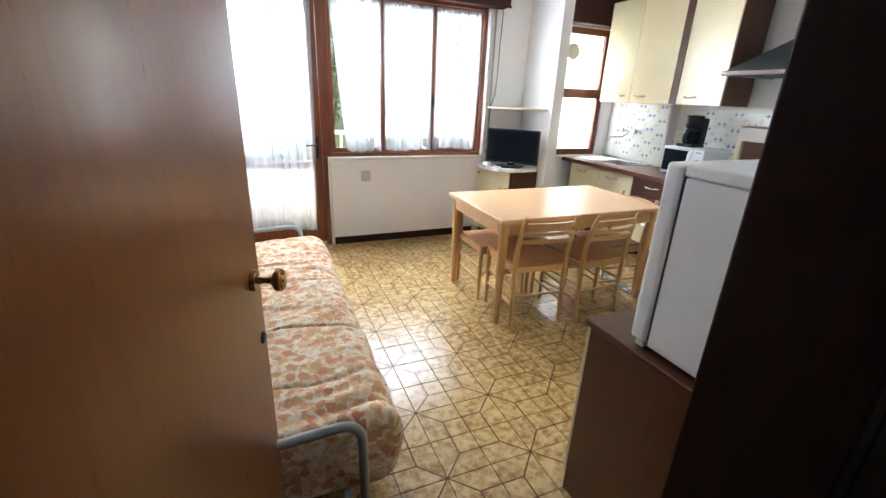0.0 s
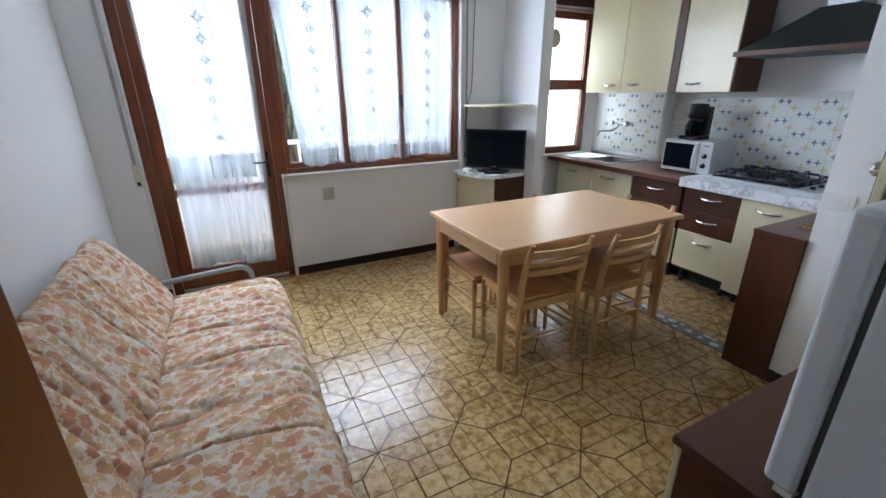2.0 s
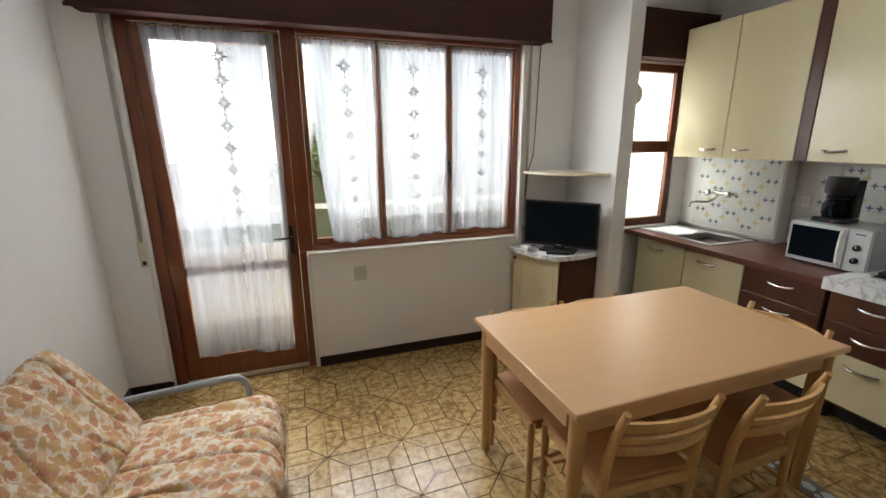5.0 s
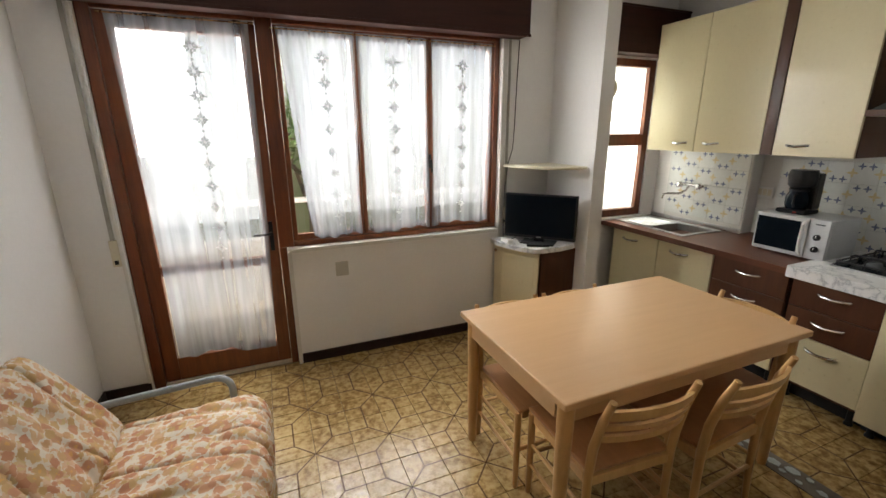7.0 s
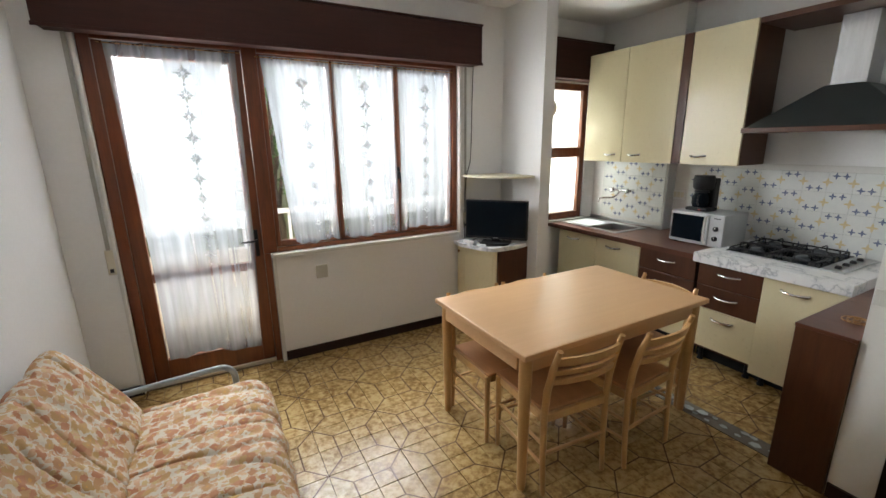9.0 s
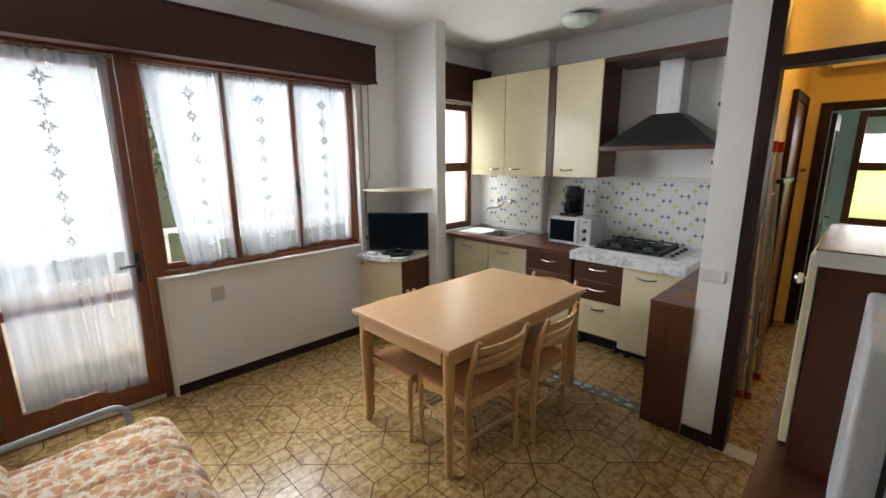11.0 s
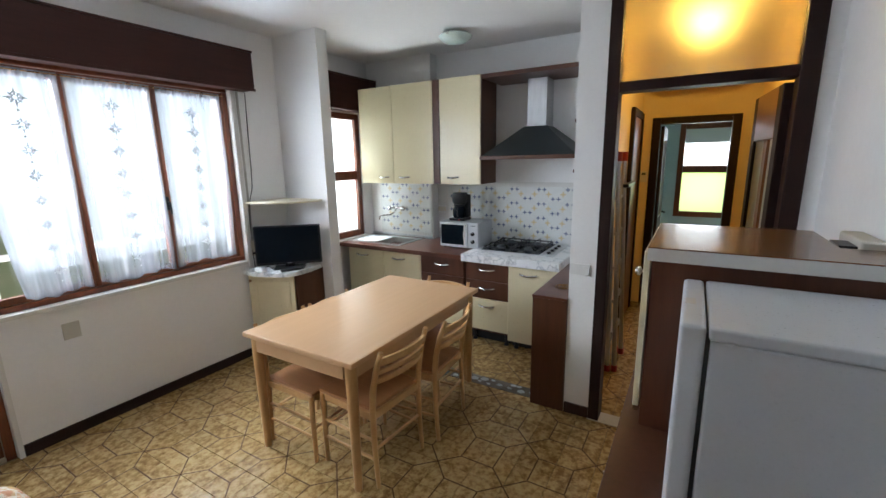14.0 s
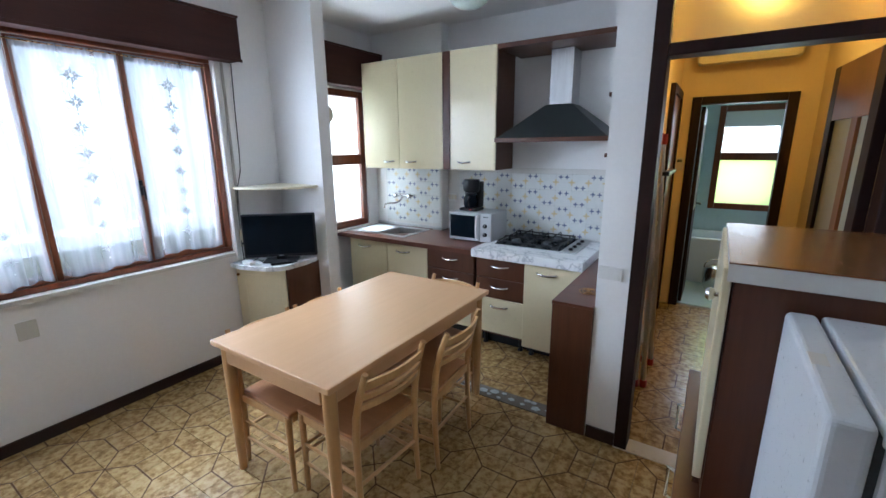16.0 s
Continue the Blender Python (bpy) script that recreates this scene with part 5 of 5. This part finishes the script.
part("door_handle", tube([(6.22, 1.354, 1.02), (6.22, 1.31, 1.02), (6.12, 1.31, 1.02)], 0.008, 8), "black", bl)
sd_ = tagged(thing("door_5", "dark wooden door in the hall side wall", "door", (5.0, 1.57, 0)), kind="structure")
for x0, x1 in ((4.62, 4.69), (5.30, 5.37)):
    part("jamb", box(x0, x1, 1.54, 1.579, 0, 2.15, 0.004), "jamb", sd_)
part("jamb_head", box(4.691, 5.299, 1.54, 1.579, 2.08, 2.15, 0.004), "jamb", sd_)
part("leaf", box(4.692, 5.298, 1.555, 1.578, 0.01, 2.079), "door", sd_)
th = thing("thermostat", "small cream thermostat on the hall wall", "thermostat", (5.54, 1.52, 1.48))
part("case", box(5.525, 5.549, 1.485, 1.555, 1.42, 1.54, 0.004), "ivory", th)
part("display", box(5.5225, 5.5245, 1.50, 1.54, 1.50, 1.525), "gasket", th)
ac = thing("air_conditioner", "cream wall-mounted air conditioner above the bathroom door", "air conditioner", (5.45, 1.05, 2.3))
part("casing", box(5.36, 5.548, 0.70, 1.46, 2.385, 2.64, 0.02, 3), "ivory", ac)
part("outlet_flap", box(5.345, 5.37, 0.74, 1.42, 2.377, 2.397, 0.003), "ivory", ac)

ld = thing("stepladder", "folded aluminium stepladder with red caps leaning on the hall wall", "stepladder", (3.8, 1.52, 0))
for i, (xb, xt, yb, yt) in enumerate(((3.62, 3.66, 1.50, 1.555), (4.02, 3.98, 1.50, 1.555), (3.64, 3.68, 1.45, 1.52), (4.0, 3.96, 1.45, 1.52))):
    s = part("side_rail", tube([(xb, yb, 0.03), (xt, yt, 1.68)], 0.018, 8), "steel", ld)
    part("foot_cap", tube([(xb, yb, 0.0), (xb, yb, 0.05)], 0.024, 8), "red", s, "red plastic cap")
    part("end_cap", tube([(xt, yt, 1.67), (xt, yt, 1.74)], 0.024, 8), "red", s, "red plastic cap")
for k in range(5):
    z = 0.3 + k * 0.27
    part("step", box(3.645, 3.995, 1.455 + z * 0.04, 1.525 + z * 0.03, z, z + 0.025, 0.002), "steel", ld)
part("lock_bar", box(3.58, 4.04, 1.43, 1.47, 1.48, 1.505, 0.003), "black", ld, "black locking bar")

# bathroom
bw = tagged(thing("window_3", "small dark wooden bathroom window with milky glass", "window", (7.25, 0.98, 0.9)), kind="structure")
part("frame_post", box(7.19, 7.27, 0.50, 0.575, 0.85, 2.14, 0.004), "frame", bw)
part("frame_post", box(7.19, 7.27, 1.18, 1.25, 0.85, 2.14, 0.004), "frame", bw)
part("frame_head", box(7.19, 7.27, 0.576, 1.179, 2.07, 2.14, 0.004), "frame", bw)
part("frame_foot", box(7.19, 7.27, 0.576, 1.179, 0.85, 0.925, 0.004), "frame", bw)
part("transom_bar", box(7.19, 7.27, 0.576, 1.179, 1.475, 1.567, 0.004), "frame", bw)
for a, b in ((0.923, 1.477), (1.565, 2.072)):
    p = part("pane", box(7.24, 7.246, 0.574, 1.181, a, b), "frosted" if a > 1.5 else "frosted_foliage", bw)
    p.visible_shadow = False
tub = thing("bathtub", "white enamel bathtub under the bathroom window", "bathtub", (6.85, 1.2, 0))
tubm = bmesh.new()
add_box(tubm, 6.55, 6.60, 0.45, 1.89, 0, 0.56, 0.012)
add_box(tubm, 7.14, 7.19, 0.45, 1.89, 0.1, 0.56, 0.012)
add_box(tubm, 6.6, 7.14, 0.45, 0.50, 0.1, 0.56, 0.012)
add_box(tubm, 6.6, 7.14, 1.84, 1.89, 0.1, 0.56, 0.012)
add_box(tubm, 6.6, 7.14, 0.5, 1.84, 0.1, 0.16)
part("body", tubm, "white_enamel", tub)
bask = thing("basket", "round silver waste bin on the bathroom floor", "bin", (6.35, 1.08, 0))
part("bin_body", lathe([(0.09, 0.0), (0.11, 0.05), (0.12, 0.20), (0.10, 0.27), (0.03, 0.30), (0.0, 0.30)], (6.35, 1.08, 0), 20), "chrome", bask, smooth=True)
part("bin_handle", tube(arc((6.35, 1.08, 0.25), 0.11, 0, 180, 10, "yz"), 0.006, 8), "chrome", bask)

# ---------- outside ----------
structure("balcony_floor", [(-1.2, 4.6, 4.60, 5.9, -0.14, -0.02)], "stone", "pale balcony paving", "balcony")
structure("balcony_parapet", [(-1.2, 4.6, 5.78, 5.9, -0.02, 0.62)], "render", "cream rendered balcony parapet", "parapet")
bal = thing("balcony_railing", "pale metal balcony railing on the parapet", "railing", (1.5, 5.84, 0.62))
part("top_rail", box(-1.2, 4.6, 5.81, 5.87, 0.95, 1.0, 0.004), "white_edge", bal)
for k in range(13):
    part("post", box(-1.1 + k * 0.46, -1.07 + k * 0.46, 5.825, 5.855, 0.62, 0.95), "white_edge", bal)
gr = bmesh.new()
bmesh.ops.create_grid(gr, x_segments=2, y_segments=2, size=400)
bmesh.ops.translate(gr, vec=(0, 0, -0.6), verts=gr.verts)
tagged(link("ground", gr, "ground"), "lawn around the building", "ground", kind="structure")


def tree(x, y, h, seed, label):
    rnd = random.Random(seed)
    t = thing("tree", label, "tree", (x, y, -0.6))
    part("trunk", tube([(x, y, -0.6), (x + 0.05, y, 0.5), (x - 0.03, y + 0.05, 1.3), (x + 0.02, y, h * 0.7)], 0.08, 10, (0.11, 0.085, 0.07, 0.03)), "bark", t, smooth=True)
    crown = bmesh.new()
    for k in range(9):
        a = k * 2.4
        r = rnd.uniform(0.4, 0.9)
        tip = (x + r * math.cos(a), y + r * math.sin(a), h * rnd.uniform(0.45, 0.95))
        part("limb", tube([(x, y, 0.4 + 0.15 * k), ((x + tip[0]) / 2, (y + tip[1]) / 2, tip[2] - 0.25), tip], 0.03, 6, (0.035, 0.022, 0.01)), "bark", t)
        for _ in range(170):
            c = Vector(tip) + Vector((rnd.gauss(0, 0.32), rnd.gauss(0, 0.32), rnd.gauss(0, 0.30)))
            q = Euler((rnd.uniform(0, 6.28), rnd.uniform(0, 6.28), rnd.uniform(0, 6.28))).to_matrix()
            L, W = rnd.uniform(0.05, 0.10), rnd.uniform(0.02, 0.035)
            crown.faces.new([crown.verts.new(c + q @ Vector(p)) for p in ((0, -L, 0), (W, 0, 0.008), (0, L, 0), (-W, 0, 0.008))])
    part("crown", crown, "leaf", t)


tree(1.3, 7.6, 3.0, 3, "small leafy green tree beyond the balcony")
tree(-0.9, 8.6, 3.6, 7, "leafy green tree in the garden")
tree(3.9, 9.4, 3.4, 11, "leafy green tree in the garden")

# ---------- kitchen wall tiles ----------


def shared(name, me, parent, m):
    ob = new(name, me)
    ob.parent = parent
    ob.matrix_parent_inverse = parent.matrix_basis.inverted()
    ob.matrix_basis = m
    return ob


def tile_mesh(name, w, h, d, mat, edge):
    bm = bmesh.new()
    a, b = w / 2, h / 2
    lo = [bm.verts.new(p) for p in ((-a, -b, 0), (a, -b, 0), (a, b, 0), (-a, b, 0))]
    md = [bm.verts.new((x, y, d * 0.6)) for x, y in ((-a, -b), (a, -b), (a, b), (-a, b))]
    hi = [bm.verts.new((x, y, d)) for x, y in ((-a + edge, -b + edge), (a - edge, -b + edge), (a - edge, b - edge), (-a + edge, b - edge))]
    for r0, r1 in ((lo, md), (md, hi)):
        for k in range(4):
            bm.faces.new((r0[k], r0[(k + 1) % 4], r1[(k + 1) % 4], r1[k]))
    bm.faces.new(hi)
    me = bpy.data.meshes.new(name)
    bm.to_mesh(me)
    bm.free()
    me.materials.append(M[mat])
    return me


splash = tagged(thing("wall_tiling", "white kitchen wall tiles printed with blue and yellow stars", "wall tiles", (4.29, 3.0, 0.85)), kind="structure")
part("bed", box(4.288, 4.2985, 1.662, 3.478, 0.808, 1.475), "grout", splash).data.materials[0] = M["white_edge"]
part("bed", box(4.17, 4.1785, 3.482, 4.20, 0.847, 1.475), "white_edge", splash)
wt_me = tile_mesh("wall_tile", 0.1394, 0.1394, 0.006, "wtile", 0.0015)
star = bmesh.new()
pts = []
for k in range(16):
    r = (0.0245, 0.0165, 0.0085, 0.0165)[k % 4]
    a = k * math.pi / 8 + (0, -0.14, 0, 0.14)[k % 4]
    pts.append(star.verts.new((r * math.cos(a), r * math.sin(a), 0)))
mid = star.verts.new((0, 0, 0))
for k in range(16):
    star.faces.new((mid, pts[k], pts[(k + 1) % 16]))
stars = {}
for c in ("blue", "yellow"):
    stars[c] = bpy.data.meshes.new("star")
    star.to_mesh(stars[c])
    stars[c].materials.append(M[c])
star.free()
face = Matrix(((0, 0, -1, 0), (-1, 0, 0, 0), (0, 1, 0, 0), (0, 0, 0, 1)))
S = 0.14
for x, ys, ye, z0, nz in ((4.2878, 1.735, 3.46, 0.885, 4), (4.1698, 3.565, 4.20, 0.92, 4)):
    ny = int((ye - ys) / S + 0.6)
    for i in range(ny):
        for j in range(nz):
            y, z = ys + S * i, z0 + 0.055 + S * j
            shared("wall_tile", wt_me, splash, Matrix.Translation((x, y, z)) @ face)
            sx = x - 0.0068
            zb = z + (0.045 if i % 2 == 0 else -0.045)
            for dy in (-0.027, 0.027):
                shared("star", stars["blue"], splash, Matrix.Translation((sx, y + dy, zb)) @ face)
            if i < ny - 1:
                shared("star", stars["yellow"], splash, Matrix.Translation((sx, y + 0.07, z)) @ face @ Matrix.Diagonal((1.35, 1.35, 1, 1)))

# ---------- mosaic strip between living room and kitchen ----------
strip = tagged(thing("mosaic_strip", "grey cement strip with pale mosaic stones in the floor", "floor strip", (2.99, 2.8, 0)), kind="structure")
part("bed", box(2.93, 3.05, 1.895, 3.80, -0.005, 0.003), "cement", strip)
rnd = random.Random(4)
for k in range(24):
    y = 1.93 + k * 0.078
    for x in ((2.965, 3.018) if k % 3 else (2.99,)):
        n = rnd.randint(5, 7)
        r = rnd.uniform(0.014, 0.03)
        ph = rnd.uniform(0, 6)
        cx, cy = x + rnd.uniform(-0.008, 0.008), y + rnd.uniform(-0.02, 0.02)
        poly = [(cx + r * rnd.uniform(0.75, 1.1) * math.cos(ph + i * 6.283 / n), cy + r * 1.3 * rnd.uniform(0.75, 1.1) * math.sin(ph + i * 6.283 / n)) for i in range(n)]
        part("stone", prism(poly, 0.0032, 0.0052), "pebble", strip)

# ---------- floor tiles ----------
ft = tile_mesh("floor_tile", 0.1975, 0.1975, 0.0062, "tile", 0.0012)
far = bmesh.new()
spaces = ((-0.33, 2.93, 0.50, 4.36), (3.05, 4.28, 1.68, 4.3), (2.99, 5.56, 0.52, 1.58), (-0.8, 1.9, -1.4, 0.335))
count = 0
for k, (x0, x1, y0, y1) in enumerate(spaces):
    i0, i1 = math.floor((x0 - 0.04) / 0.2), math.ceil((x1 - 0.04) / 0.2)
    j0, j1 = math.floor((y0 - 0.155) / 0.2), math.ceil((y1 - 0.155) / 0.2)
    for i in range(i0, i1):
        for j in range(j0, j1):
            a0, a1 = max(0.04 + 0.2 * i, x0), min(0.24 + 0.2 * i, x1)
            b0, b1 = max(0.155 + 0.2 * j, y0), min(0.355 + 0.2 * j, y1)
            if a1 - a0 < 0.01 or b1 - b0 < 0.01:
                continue
            whole = a1 - a0 > 0.199 and b1 - b0 > 0.199
            if k == 0 and whole and count < 300 and b0 > 0.9:
                count += 1
                shared("floor_tile", ft, floor, Matrix.Translation(((a0 + a1) / 2, (b0 + b1) / 2, -0.0062)))
            else:
                e = 0.00125
                v = [far.verts.new(p) for p in ((a0 + e, b0 + e, -0.0002), (a1 - e, b0 + e, -0.0002), (a1 - e, b1 - e, -0.0002), (a0 + e, b1 - e, -0.0002))]
                w = [far.verts.new((q.co.x, q.co.y, -0.0062)) for q in v]
                far.faces.new(v)
                for q in range(4):
                    far.faces.new((w[q], w[(q + 1) % 4], v[(q + 1) % 4], v[q]))
tagged(part("floor_tiles", far, "tile", floor), kind="stuff")
